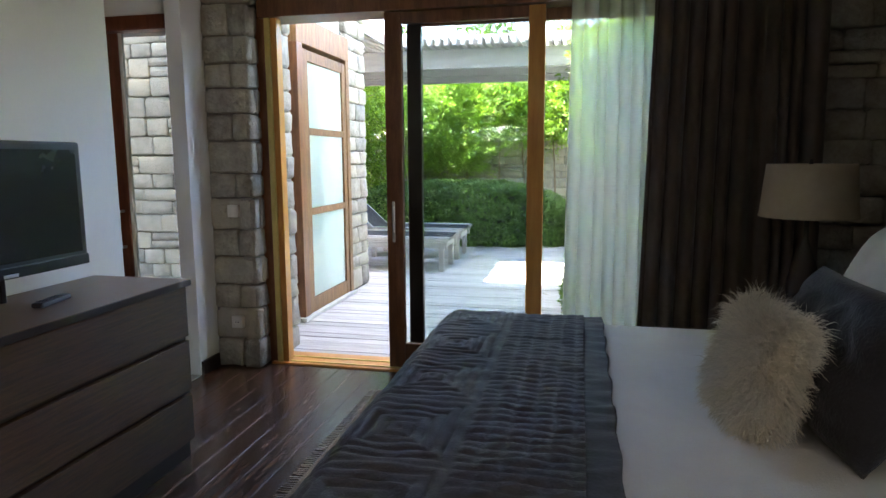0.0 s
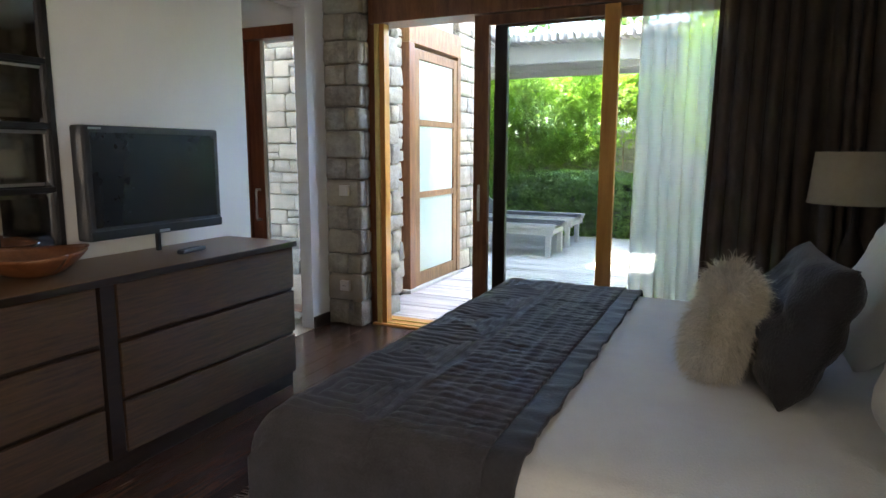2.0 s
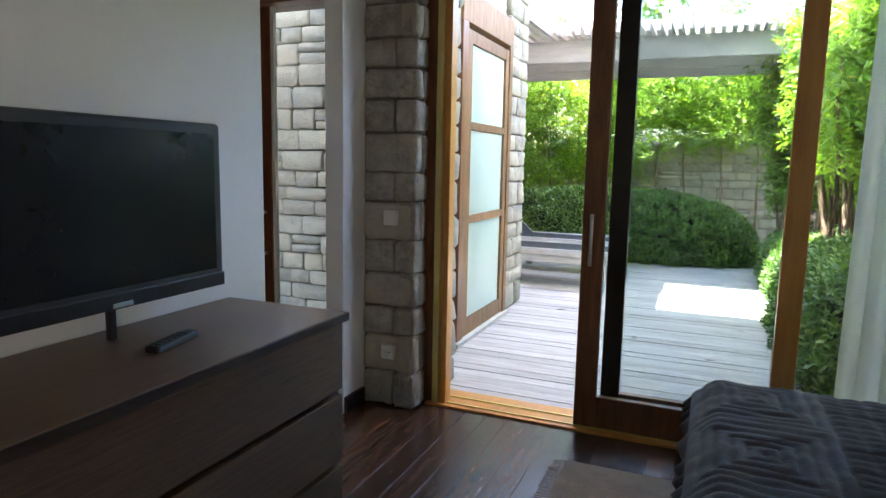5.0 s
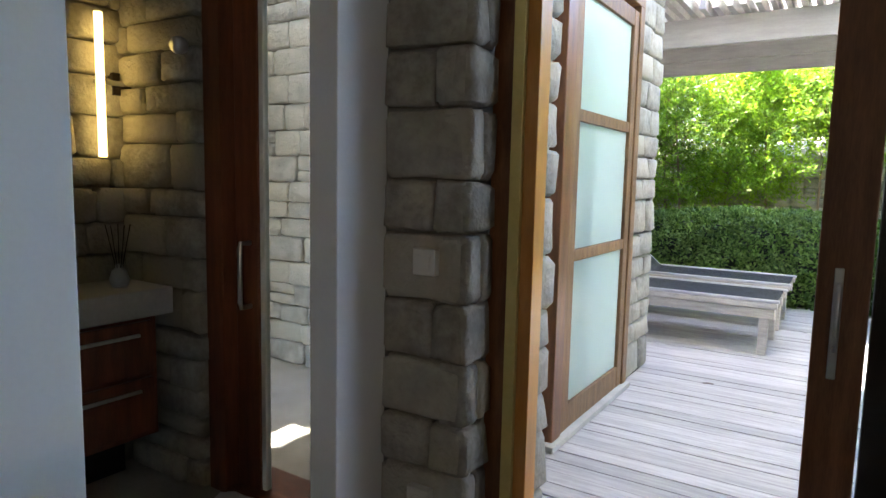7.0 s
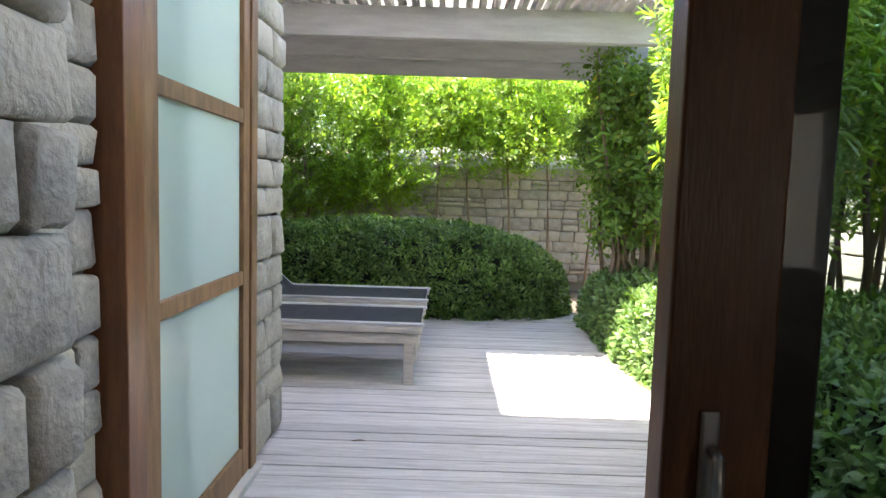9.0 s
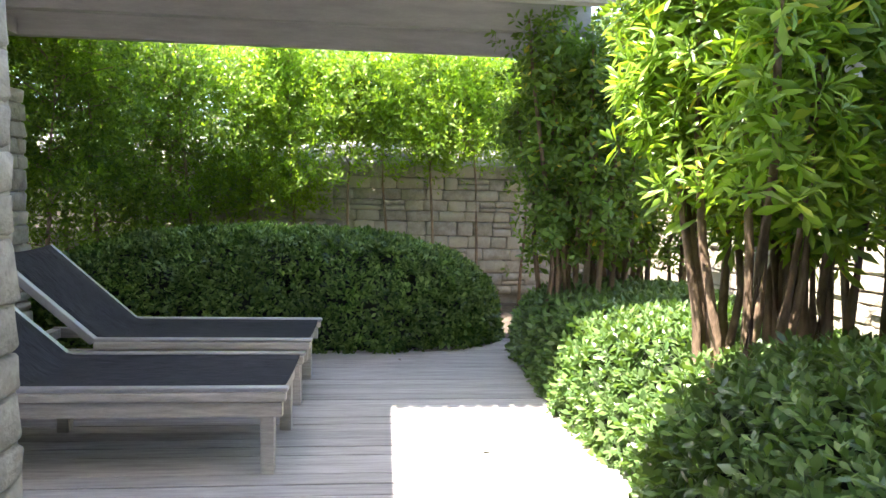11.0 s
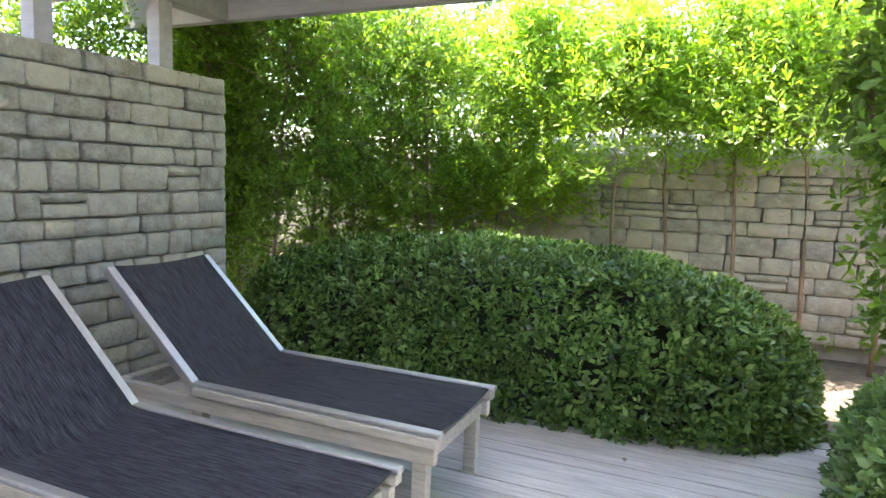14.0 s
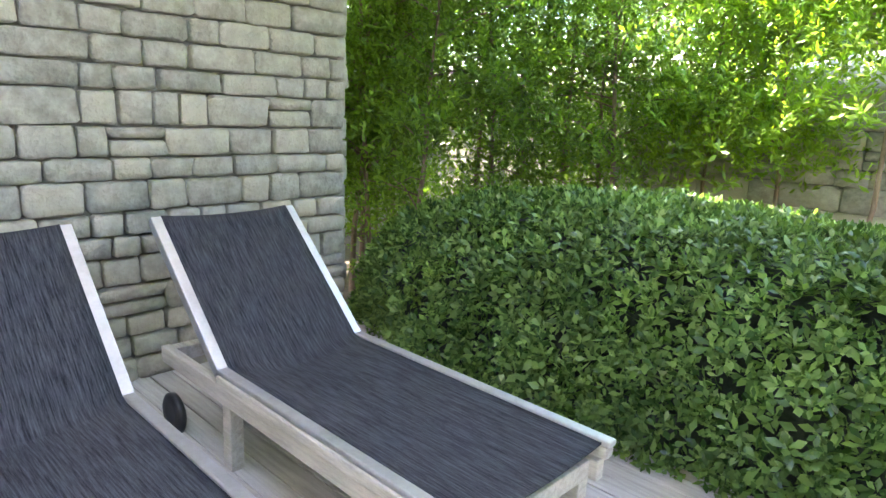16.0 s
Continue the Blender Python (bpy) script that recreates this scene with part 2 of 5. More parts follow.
M_ROOF = mat("eave_timber", (0.20, 0.12, 0.06), (0.30, 0.19, 0.10), 4, 0.6, bump=0.15, stretch=(8, 1, 1))
M_RENDER = mat("rough_coping_render", (0.30, 0.29, 0.26), (0.45, 0.43, 0.39), 5, 0.92, bump=0.6, fine=50)
M_BOXLEAF = leaf_mat("box_hedge_leaf", (0.036, 0.085, 0.026), (0.185, 0.30, 0.095), 0.24, 0.28)
M_LOWLEAF = leaf_mat("low_hedge_leaf", (0.060, 0.125, 0.04), (0.165, 0.27, 0.09), 0.32, 0.28)
M_TREELEAF = leaf_mat("back_tree_leaf", (0.10, 0.19, 0.02), (0.25, 0.37, 0.05), 0.4, 0.5)
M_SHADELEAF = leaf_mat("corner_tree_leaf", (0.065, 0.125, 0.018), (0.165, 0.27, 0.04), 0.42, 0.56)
M_FRANLEAF = leaf_mat("long_shrub_leaf", (0.11, 0.21, 0.03), (0.25, 0.38, 0.065), 0.34, 0.45, (0.5, 0.42, 0.05))
M_VINELEAF = leaf_mat("vine_leaf", (0.075, 0.145, 0.027), (0.16, 0.26, 0.05), 0.4, 0.42, (0.45, 0.38, 0.06))
M_FARLEAF = leaf_mat("far_tree_leaf", (0.055, 0.10, 0.03), (0.12, 0.19, 0.05), 0.55, 0.3)


# ---- helpers for building ----
rng = random.Random(7)


def box(bm, x0, x1, y0, y1, z0, z1, bevel=0.0, m=None):
    r = bmesh.ops.create_cube(bm, size=1)
    vs = r["verts"]
    for v in vs:
        v.co = Vector((x0 + (v.co.x + 0.5) * (x1 - x0), y0 + (v.co.y + 0.5) * (y1 - y0), z0 + (v.co.z + 0.5) * (z1 - z0)))
        if m:
            v.co = m @ v.co
    if bevel:
        es = {e for v in vs for e in v.link_edges}
        bmesh.ops.bevel(bm, geom=list(es), offset=bevel, segments=2, affect="EDGES", profile=0.5)
    return bm


def tube(bm, pts, radii, sides=8):
    """A tapered tube along points."""
    rings = []
    for i, p in enumerate(pts):
        p = Vector(p)
        d = (Vector(pts[min(i + 1, len(pts) - 1)]) - Vector(pts[max(i - 1, 0)])).normalized()
        u = d.orthogonal().normalized()
        w = d.cross(u)
        r = radii[i] if isinstance(radii, (list, tuple)) else radii
        rings.append([bm.verts.new(p + r * (math.cos(a) * u + math.sin(a) * w)) for a in (2 * math.pi * k / sides for k in range(sides))])
    for a, b in zip(rings, rings[1:]):
        # match the ring start to avoid twists
        off = min(range(sides), key=lambda s: (b[s].co - a[0].co).length)
        for k in range(sides):
            bm.faces.new((a[k], a[(k + 1) % sides], b[(k + 1 + off) % sides], b[(k + off) % sides]))
    bm.faces.new(list(reversed(rings[0])))
    bm.faces.new(rings[-1])
    return bm


def lathe(bm, prof, sides=24, c=(0, 0, 0)):
    rings = [[bm.verts.new((c[0] + r * math.cos(2 * math.pi * k / sides), c[1] + r * math.sin(2 * math.pi * k / sides), c[2] + z)) for k in range(sides)] for r, z in prof]
    for a, b in zip(rings, rings[1:]):
        for k in range(sides):
            bm.faces.new((a[k], a[(k + 1) % sides], b[(k + 1) % sides], b[k]))
    return bm


def sheet(bm, nu, nv, f):
    g = [[bm.verts.new(f(i / nu, j / nv)) for j in range(nv + 1)] for i in range(nu + 1)]
    for i in range(nu):
        for j in range(nv):
            bm.faces.new((g[i][j], g[i + 1][j], g[i + 1][j + 1], g[i][j + 1]))
    return bm


def part(name, bm, material, parent=None, label="", smooth=False):
    me = bpy.data.meshes.new(name)
    bmesh.ops.recalc_face_normals(bm, faces=bm.faces)
    if smooth:
        for fc in bm.faces:
            fc.smooth = True
    bm.to_mesh(me)
    bm.free()
    me.materials.append(material)
    ob = new(name, me)
    if parent:
        ob.parent = parent
    if label:
        ob["label"] = label
    return ob


def bpart(name, dims, material, parent=None, bevel=0.004, label=""):
    return part(name, box(bmesh.new(), *dims, bevel), material, parent, label)


def thing(name, label, category, at=(0, 0, 0), group="", rz=0.0):
    ob = new(name)
    ob.empty_display_size = 0.1
    ob.matrix_basis = pose(*at, 0, 0, rz)
    return tagged(ob, label, category, group)


def structure(ob, label, category):
    return tagged(ob, label, category, kind="structure")


def solid(ob, t, off=-1.0):
    md = ob.modifiers.new("thickness", "SOLIDIFY")
    md.thickness, md.offset = t, off
    return ob


def raw(name, verts, faces, material, parent=None, smooth=False):
    me = bpy.data.meshes.new(name)
    verts = np.asarray(verts, dtype=np.float32)
    faces = np.asarray(faces, dtype=np.int32)
    k = faces.shape[1]
    me.vertices.add(len(verts))
    me.vertices.foreach_set("co", verts.ravel())
    me.loops.add(faces.size)
    me.loops.foreach_set("vertex_index", faces.ravel())
    me.polygons.add(len(faces))
    me.polygons.foreach_set("loop_start", np.arange(0, faces.size, k, dtype=np.int32))
    me.update(calc_edges=True)
    me.validate()
    me.materials.append(material)
    ob = new(name, me)
    if parent:
        ob.parent = parent
    return ob


def leaves(name, pos, nrm, size, aspect, material, parent=None, seed=1, droop=0.2, spread=0.7):
    """Many small folded leaves, each a bent six-point blade at pos that faces about nrm."""
    g = np.random.default_rng(seed)
    pos, nrm = np.asarray(pos, float), np.asarray(nrm, float)
    n = len(pos)
    nr = nrm + spread * g.normal(size=(n, 3))
    nr /= np.linalg.norm(nr, axis=1)[:, None] + 1e-9
    t = g.normal(size=(n, 3)) + nrm * 0.6 + np.array([0, 0, -droop])
    t -= (t * nr).sum(1)[:, None] * nr
    t /= np.linalg.norm(t, axis=1)[:, None] + 1e-9
    s = np.cross(nr, t)
    L = (size * (0.65 + 0.7 * g.random(n)))[:, None]
    W = L * aspect
    base, tip = pos, pos + t * L - nr * L * 0.18
    mid = pos + t * L * 0.5
    l_, r_ = mid + s * W * 0.5 + nr * L * 0.07, mid - s * W * 0.5 + nr * L * 0.07
    v = np.stack([base, l_, tip, r_, mid], 1).reshape(-1, 3)
    i = (np.arange(n) * 5)[:, None]
    f = np.concatenate([i + np.array([[0, 4, 1]]), i + np.array([[1, 4, 2]]), i + np.array([[2, 4, 3]]), i + np.array([[3, 4, 0]])], 0)
    return raw(name, v, f, material, parent)


def sprigs(name, pos, axis, size, aspect, material, parent=None, seed=1, per=7, stem=0.6, open_max=80.0, wide=0.58, droop=0.0):
    """Shoots: a whorl of blades round each axis, upright at the tip and spread wide at its foot."""
    g = np.random.default_rng(seed)
    pos, ax = np.asarray(pos, float), np.asarray(axis, float)
    n = len(pos)
    ax = ax / (np.linalg.norm(ax, axis=1)[:, None] + 1e-9)
    hlp = np.where(np.abs(ax[:, 2:3]) < 0.9, np.array([[0.0, 0.0, 1.0]]), np.array([[1.0, 0.0, 0.0]]))
    u = np.cross(ax, hlp)
    u /= np.linalg.norm(u, axis=1)[:, None]
    w = np.cross(ax, u)
    start, scale = g.random(n) * 6.28, 0.7 + 0.6 * g.random(n)
    V = []
    for q in range(per):
        f = (q + 0.5) / per
        a = start + q * 2.4 + g.normal(size=n) * 0.25
        an = np.radians(18 + (open_max - 18) * f + g.normal(size=n) * 10)[:, None]
        out = np.cos(a)[:, None] * u + np.sin(a)[:, None] * w
        t = np.cos(an) * ax + np.sin(an) * out
        t[:, 2] -= droop * f
        t /= np.linalg.norm(t, axis=1)[:, None]
        sd = np.cross(t, out - 0.3 * ax)
        sd /= np.linalg.norm(sd, axis=1)[:, None] + 1e-9
        nr = np.cross(sd, t)
        L = (size * scale * (0.8 + 0.4 * g.random(n)) * (0.62 + 0.5 * f))[:, None]
        W = L * aspect
        base = pos + ax * (stem * size * (0.5 - f)) + out * 0.004
        mid = base + t * L * wide
        tip = base + t * L - np.sign((nr * ax).sum(1))[:, None] * nr * L * 0.14
        V.append(np.stack([base, mid + sd * W * 0.5 + nr * L * 0.05, tip, mid - sd * W * 0.5 + nr * L * 0.05, mid], 1))
    v = np.concatenate(V, 0).reshape(-1, 3)
    i = (np.arange(n * per) * 5)[:, None]
    f = np.concatenate([i + np.array([q]) for q in ((0, 4, 1), (1, 4, 2), (2, 4, 3), (3, 4, 0))], 0)
    return raw(name, v, f, material, parent)


# stones: a handful of rough blocks of unit size, shared by all walls
def stone_mesh(k):
    r = random.Random(100 + k)
    bm = bmesh.new()
    nx, nz = 4, 3
    xs = [-0.5, -0.43, r.uniform(-0.15, 0.15), 0.43, 0.5]
    zs = [-0.5, -0.40, 0.40, 0.5]
    g = {}
    for i in range(nx + 1):
        for j in range(nz + 1):
            edge = i in (0, nx) or j in (0, nz)
            corner = i in (0, nx) and j in (0, nz)
            jx, jz = r.uniform(-0.03, 0.03), r.uniform(-0.045, 0.045)
            sh = 0.93 if corner else 1.0
            y = (0.20 + r.uniform(-0.06, 0.08)) if corner else (0.13 + r.uniform(-0.09, 0.09)) if edge else (-0.02 + r.uniform(-0.08, 0.10))
            g[i, j] = bm.verts.new(((xs[i] + jx) * sh, -0.5 + y, (zs[j] + jz) * sh))
    for i in range(nx):
        for j in range(nz):
            bm.faces.new((g[i, j], g[i + 1, j], g[i + 1, j + 1], g[i, j + 1]))
    ring = [(i, 0) for i in range(nx)] + [(nx, j) for j in range(nz)] + [(i, nz) for i in range(nx, 0, -1)] + [(0, j) for j in range(nz, 0, -1)]
    back = [bm.verts.new((g[q].co.x, 0.5, g[q].co.z)) for q in ring]
    for a in range(len(ring)):
        b = (a + 1) % len(ring)
        bm.faces.new((g[ring[b]], g[ring[a]], back[a], back[b]))
    for fc in bm.faces:
        fc.smooth = True
    me = bpy.data.meshes.new("stone")
    bm.to_mesh(me)
    bm.free()
    me.materials.append(M_STONE)
    return me


STONES = [stone_mesh(k) for k in range(9)]


def ashlar(length, z0, z1, seed, wmin=0.20, wmax=0.46, hmin=0.12, hmax=0.20):
    """Random coursed rubble: (u0, u1, z0, z1) of every stone."""
    r = random.Random(seed)
    out, z = [], z0
    while z < z1 - 0.05:
        h = r.uniform(hmin, hmax)
        if z + h > z1 - 0.08:
            h = z1 - z
        u = -r.uniform(0, 0.2)
        while u < length:
            w = r.uniform(wmin, wmax)
            a, b = max(u, 0), min(u + w, length)
            if length - b < 0.1:
                b = length
                w = length - u
            if b - a > 0.05:
                if r.random() < 0.16 and h > 0.15:
                    k = r.uniform(0.4, 0.6)
                    out += [(a, b, z, z + h * k), (a, b, z + h * k, z + h)]
                else:
                    out.append((a, b, z, z + h))
            u += w
        z += h
    return out


def stone_face(parent, origin, ang, length, z0, z1, seed, keep=300, depth=0.09, gap=0.007, **kw):
    """Stones on a wall face. origin: left foot of the face as seen from its front; ang: the turn of the face's run about z (0: runs to +x, faces -y)."""
    r = random.Random(seed + 500)
    cells = ashlar(length, z0, z1, seed, **kw)
    base = Matrix.Translation(origin) @ Matrix.Rotation(radians(ang), 4, "Z")
    rest_v, rest_f = [], []
    for idx, (a, b, c, d) in enumerate(cells):
        me = STONES[r.randrange(len(STONES))]
        dp = depth * r.uniform(0.85, 1.35)
        m = base @ Matrix.Translation(((a + b) / 2, dp * 0.5 - depth * r.uniform(0.35, 0.6), (c + d) / 2)) @ Matrix.Rotation(radians(r.uniform(-1.1, 1.1)), 4, "Y") @ Matrix.Diagonal((b - a - gap * r.uniform(0.6, 1.5), dp, d - c - gap * r.uniform(0.6, 1.4), 1))
        if idx < keep:
            ob = new("stone", me)
            ob.parent = parent
            ob.matrix_basis = m
        else:
            off = len(rest_v)
            rest_v += [m @ v.co for v in me.vertices]
            rest_f += [[i + off for i in p.vertices] for p in me.polygons]
    if rest_f:
        me = bpy.data.meshes.new("stones")
        me.from_pydata(rest_v, [], rest_f)
        me.materials.append(M_STONE)
        ob = new("stones", me)
        ob.parent = parent
        ob["kind"] = "stuff"


# ---- structure of the room ----
W = -2.55            # opening side of the bathroom
TW = -2.42           # face of the wall behind the dresser
DOORY = 4.20         # inner face of the door wall
HEADX = 1.95         # wall behind the bed
H = 2.75
sub = structure(bpart("floor", (W - 0.15, HEADX + 0.2, -2.7, 4.22, -0.12, -0.02), M_DECKGAP, None, 0), "dark polished timber floor of the bedroom", "floor")
y_planks = []
px = W - 0.02
while px < HEADX:
    ob = bpart("plank", (px + 0.001, px + 0.129, -2.6, 4.16, -0.02, 0.0), M_FLOORWOOD, sub, 0.0015)
    px += 0.13
wall_tv = structure(bpart("wall_west", (TW - 0.14, TW, -2.6, 2.975, 0, H), M_PLASTER, None, 0.004), "smooth white plaster wall behind the dresser", "wall")
stub = structure(bpart("wall_west_stub", (W - 0.115, W, 3.815, 4.06, 0, H), M_PLASTER, None, 0.004), "narrow white plaster wall end beside the stone pier", "wall")
structure(bpart("wall_west_lintel", (W - 0.138, W - 0.002, 2.98, 3.815, 2.55, H), M_PLASTER, None, 0), "white plaster lintel over the bathroom opening", "wall")
structure(bpart("baseboard", (TW, TW + 0.02, 2.75, 2.97, 0, 0.10), M_OAKDARK, None, 0.002), "dark timber baseboard along the white wall", "baseboard")
structure(bpart("baseboard_stub", (W, W + 0.018, 3.82, 4.03, 0, 0.10), M_OAKDARK, None, 0.002), "dark timber baseboard on the wall end", "baseboard")
structure(bpart("wall_south", (W - 0.14, HEADX + 0.2, -2.8, -2.6, 0, H), M_PLASTER, None, 0), "plain white plaster wall", "wall")
bm = bmesh.new()
box(bm, HEADX + 0.03, HEADX + 0.25, -0.5, 4.45, 0, H)
box(bm, HEADX + 0.03, HEADX + 0.25, -2.8, -2.3, 0, H)
box(bm, HEADX + 0.03, HEADX + 0.25, -2.3, -0.5, 0, 0.7)
box(bm, HEADX + 0.03, HEADX + 0.25, -2.3, -0.5, 2.4, H)
head = structure(part("wall_east", bm, M_MORTAR), "dark grey rubble stone wall behind the bed", "wall")
stone_face(head, (HEADX, 4.2, 0), -90, 4.7, 0, H, 21, keep=300, hmin=0.15, hmax=0.24)
wn_ = structure(bpart("wall_north", (0.62, HEADX + 0.25, DOORY + 0.05, DOORY + 0.3, 0, H), M_MORTAR, None, 0), "grey rubble stone wall beside the sliding door", "wall")
stone_face(wn_, (0.62, DOORY + 0.02, 0), 0, HEADX - 0.62, 0, H, 22, keep=120)
structure(bpart("ceiling", (W - 0.14, HEADX + 0.25, -2.8, 4.5, H, H + 0.15), M_CEIL, None, 0), "plain white painted ceiling", "ceiling")
structure(bpart("ceiling_bath", (-4.6, W - 0.14, -1.0, 4.4, H, H + 0.15), M_CEIL, None, 0), "plain white painted bathroom ceiling", "ceiling")

# unseen window behind the walker, with an area lamp added to brighten the room
win = structure(new("window_1"), "unseen dark timber framed frosted window, assumed beside the bed wall", "window")
for d in ((-2.3, -2.22, 0.7, 2.4), (-0.58, -0.5, 0.7, 2.4), (-2.22, -0.58, 0.7, 0.78), (-2.22, -0.58, 2.32, 2.4)):
    bpart("window_frame", (HEADX + 0.05, HEADX + 0.13, *d), M_WALNUT, win, 0.004)
bpart("pane", (HEADX + 0.085, HEADX + 0.093, -2.22, -0.58, 0.78, 2.32), M_FROST, win, 0)
win_light = bpy.data.lights.new("window_daylight", "AREA")
win_light.shape, win_light.size, win_light.size_y, win_light.energy, win_light.color = "RECTANGLE", 1.6, 1.5, 1.5, (1.0, 0.88, 0.70)
win_light.spread = radians(115)
wl_ob = new("window_daylight", win_light)
wl_ob.matrix_world = look((HEADX + 0.03, -1.4, 1.55), (W, 0.6, 1.6))

# stone pier between the white wall end and the sliding door
pier = structure(bpart("wall_pier", (W - 0.10, -2.285, 4.09, 4.64, 0, H + 0.2), M_MORTAR, None, 0), "grey rubble stone pier beside the sliding door", "wall")
r5 = random.Random(5)
z = 0.0
alt = 0
PIERX = -2.225
while z < H:
    h = min(r5.uniform(0.16, 0.24), H - z)
    for a, b in ([(W, PIERX)] if alt % 2 else [(W, W + 0.2), (W + 0.2, PIERX)]):
        ob = new("stone", STONES[r5.randrange(9)])
        ob.parent = pier
        ob.matrix_basis = Matrix.Translation(((a + b) / 2, 4.08, z + h / 2)) @ Matrix.Diagonal((b - a - 0.01, 0.10, h - 0.012, 1))
    for a, b in ([(4.03, 4.12), (4.12, 4.195)] if alt % 2 else [(4.03, 4.195)]):
        ob = new("stone", STONES[r5.randrange(9)])
        ob.parent = pier
        ob.matrix_basis = Matrix.Translation((PIERX - 0.035, (a + b) / 2, z + h / 2)) @ Matrix.Rotation(radians(90), 4, "Z") @ Matrix.Diagonal((b - a - 0.008, 0.10, h - 0.012, 1))
    alt += 1
    z += h
# outer flank of the pier
z, alt = -0.02, 0
while z < 3.0:
    h = r5.uniform(0.15, 0.25)
    for a, b in ([(4.32, 4.55), (4.55, 4.70)] if alt % 2 else [(4.32, 4.70)]):
        ob = new("stone", STONES[r5.randrange(9)])
        ob.parent = pier
        ob.matrix_basis = Matrix.Translation((-2.27, (a + b) / 2, z + h / 2)) @ Matrix.Rotation(radians(90), 4, "Z") @ Matrix.Diagonal((b - a - 0.01, 0.12, h - 0.012, 1))
    alt += 1
    z += h

# ---- sliding door ----
frame_d = structure(new("door_1"), "timber framed glass sliding door, half open to the deck", "sliding door")
bpart("jamb", (-2.235, -2.155, 4.20, 4.31, 0, 2.5), M_WALNUT, frame_d, 0.004)
bpart("jamb_lining", (-2.115, -2.07, 4.19, 4.27, 0.012, 2.45), M_GOLD, frame_d, 0.003, "golden timber strip")
bpart("jamb_track", (-2.154, -2.116, 4.175, 4.29, 0.012, 2.45), M_BRASS, frame_d, 0.002, "brass coloured metal strip")
bpart("head", (-2.195, 0.62, 4.16, 4.42, 2.45, 2.75), M_WALNUT, frame_d, 0.004)
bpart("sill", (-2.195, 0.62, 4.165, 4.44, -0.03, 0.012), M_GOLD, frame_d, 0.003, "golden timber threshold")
bpart("track", (-2.09, 0.62, 4.20, 4.215, 0.012, 0.02), M_BRASS, frame_d, 0.001, "brass floor track")
bpart("track", (-2.09, 0.62, 4.31, 4.325, 0.012, 0.02), M_BRASS, frame_d, 0.001, "brass floor track")


def leaf_panel(name, x0, x1, y0, y1, wl, wr, m_left, m_right, m_rail):
    p = new(name)
    p.parent = frame_d
    bpart("stile", (x0, x0 + wl, y0, y1, 0.024, 2.445), m_left, p, 0.004)
    bpart("stile", (x1 - wr, x1, y0, y1, 0.024, 2.445), m_right, p, 0.004)
    bpart("bottom_rail", (x0 + wl, x1 - wr, y0 + 0.002, y1 - 0.002, 0.024, 0.20), m_rail, p, 0.004)
    bpart("top_rail", (x0 + wl, x1 - wr, y0 + 0.002, y1 - 0.002, 2.37, 2.445), m_rail, p, 0.004)
    g = bpart("pane", (x0 + wl - 0.005, x1 - wr + 0.005, (y0 + y1) / 2 - 0.004, (y0 + y1) / 2 + 0.004, 0.19, 2.38), M_GLASS, p, 0)
    g.visible_shadow = False
    return p


# the light on the right stile is put into its golden colour
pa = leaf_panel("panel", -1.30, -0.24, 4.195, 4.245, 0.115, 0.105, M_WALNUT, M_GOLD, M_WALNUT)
# outer panel stands in shade: its stiles have that darkness in their colour
leaf_panel("panel", -1.175, 0.60, 4.30, 4.35, 0.10, 0.10, M_SHADEWOOD, M_SHADEWOOD, M_WALNUT)
hb = bmesh.new()
box(hb, -1.262, -1.242, 4.188, 4.195, 0.92, 1.20, 0.003)
part("handle_plate", hb, M_STEEL, pa, "brushed steel plate")
hb = tube(bmesh.new(), [(-1.25, 4.185, 1.16), (-1.25, 4.172, 1.155), (-1.25, 4.168, 1.13), (-1.25, 4.168, 1.02), (-1.25, 4.172, 1.0), (-1.25, 4.185, 0.995)], 0.007, 8)
part("handle", hb, M_STEEL, pa, "brushed steel pull handle", True)

# ---- bathroom beyond the opening ----
structure(bpart("floor_bath", (-4.6, W - 0.0, -1.0, 4.24, -0.12, 0.004), M_TILE, None, 0), "beige stone bathroom floor", "floor")
wb = structure(bpart("wall_bath_west", (-4.5, -4.17, -1.0, 4.35, 0, H), M_MORTAR, None, 0), "rubble stone bathroom wall", "wall")
stone_face(wb, (-4.13, 2.4, 0), 90, 1.9, 0, H, 31, keep=120)
structure(bpart("wall_bath_south", (-4.4, W - 0.14, -1.1, -0.9, 0, H), M_PLASTER, None, 0), "plain white bathroom wall", "wall")
pb = structure(bpart("wall_bath_pier", (-4.4, -3.60, 4.13, 4.40, 0, H), M_MORTAR, None, 0), "rubble stone pier beside the bathroom door", "wall")
stone_face(pb, (-4.4, 4.10, 0), 0, 0.84, 0, H, 32, keep=60, wmin=0.3, wmax=0.5)
dr = structure(new("door_2"), "reddish timber framed glass bathroom door to the shower court", "door")
bpart("jamb", (-3.56, -3.45, 4.10, 4.34, 0, 2.45), M_REDWOOD, dr, 0.004)
bpart("stile", (-3.45, -3.31, 4.17, 4.22, 0.01, 2.40), M_REDWOOD, dr, 0.004)
bpart("edge_strip", (-3.31, -3.285, 4.18, 4.21, 0.01, 2.40), M_PLATE, dr, 0.002, "pale sealing strip")
bpart("head", (-3.60, W - 0.14, 4.10, 4.34, 2.40, 2.50), M_REDWOOD, dr, 0.004)
bpart("lintel", (-3.60, W - 0.14, 4.12, 4.34, 2.50, H), M_PLASTER, dr, 0)
bpart("sill", (-3.50, W - 0.14, 4.12, 4.36, 0.004, 0.03), M_REDWOOD, dr, 0.003)
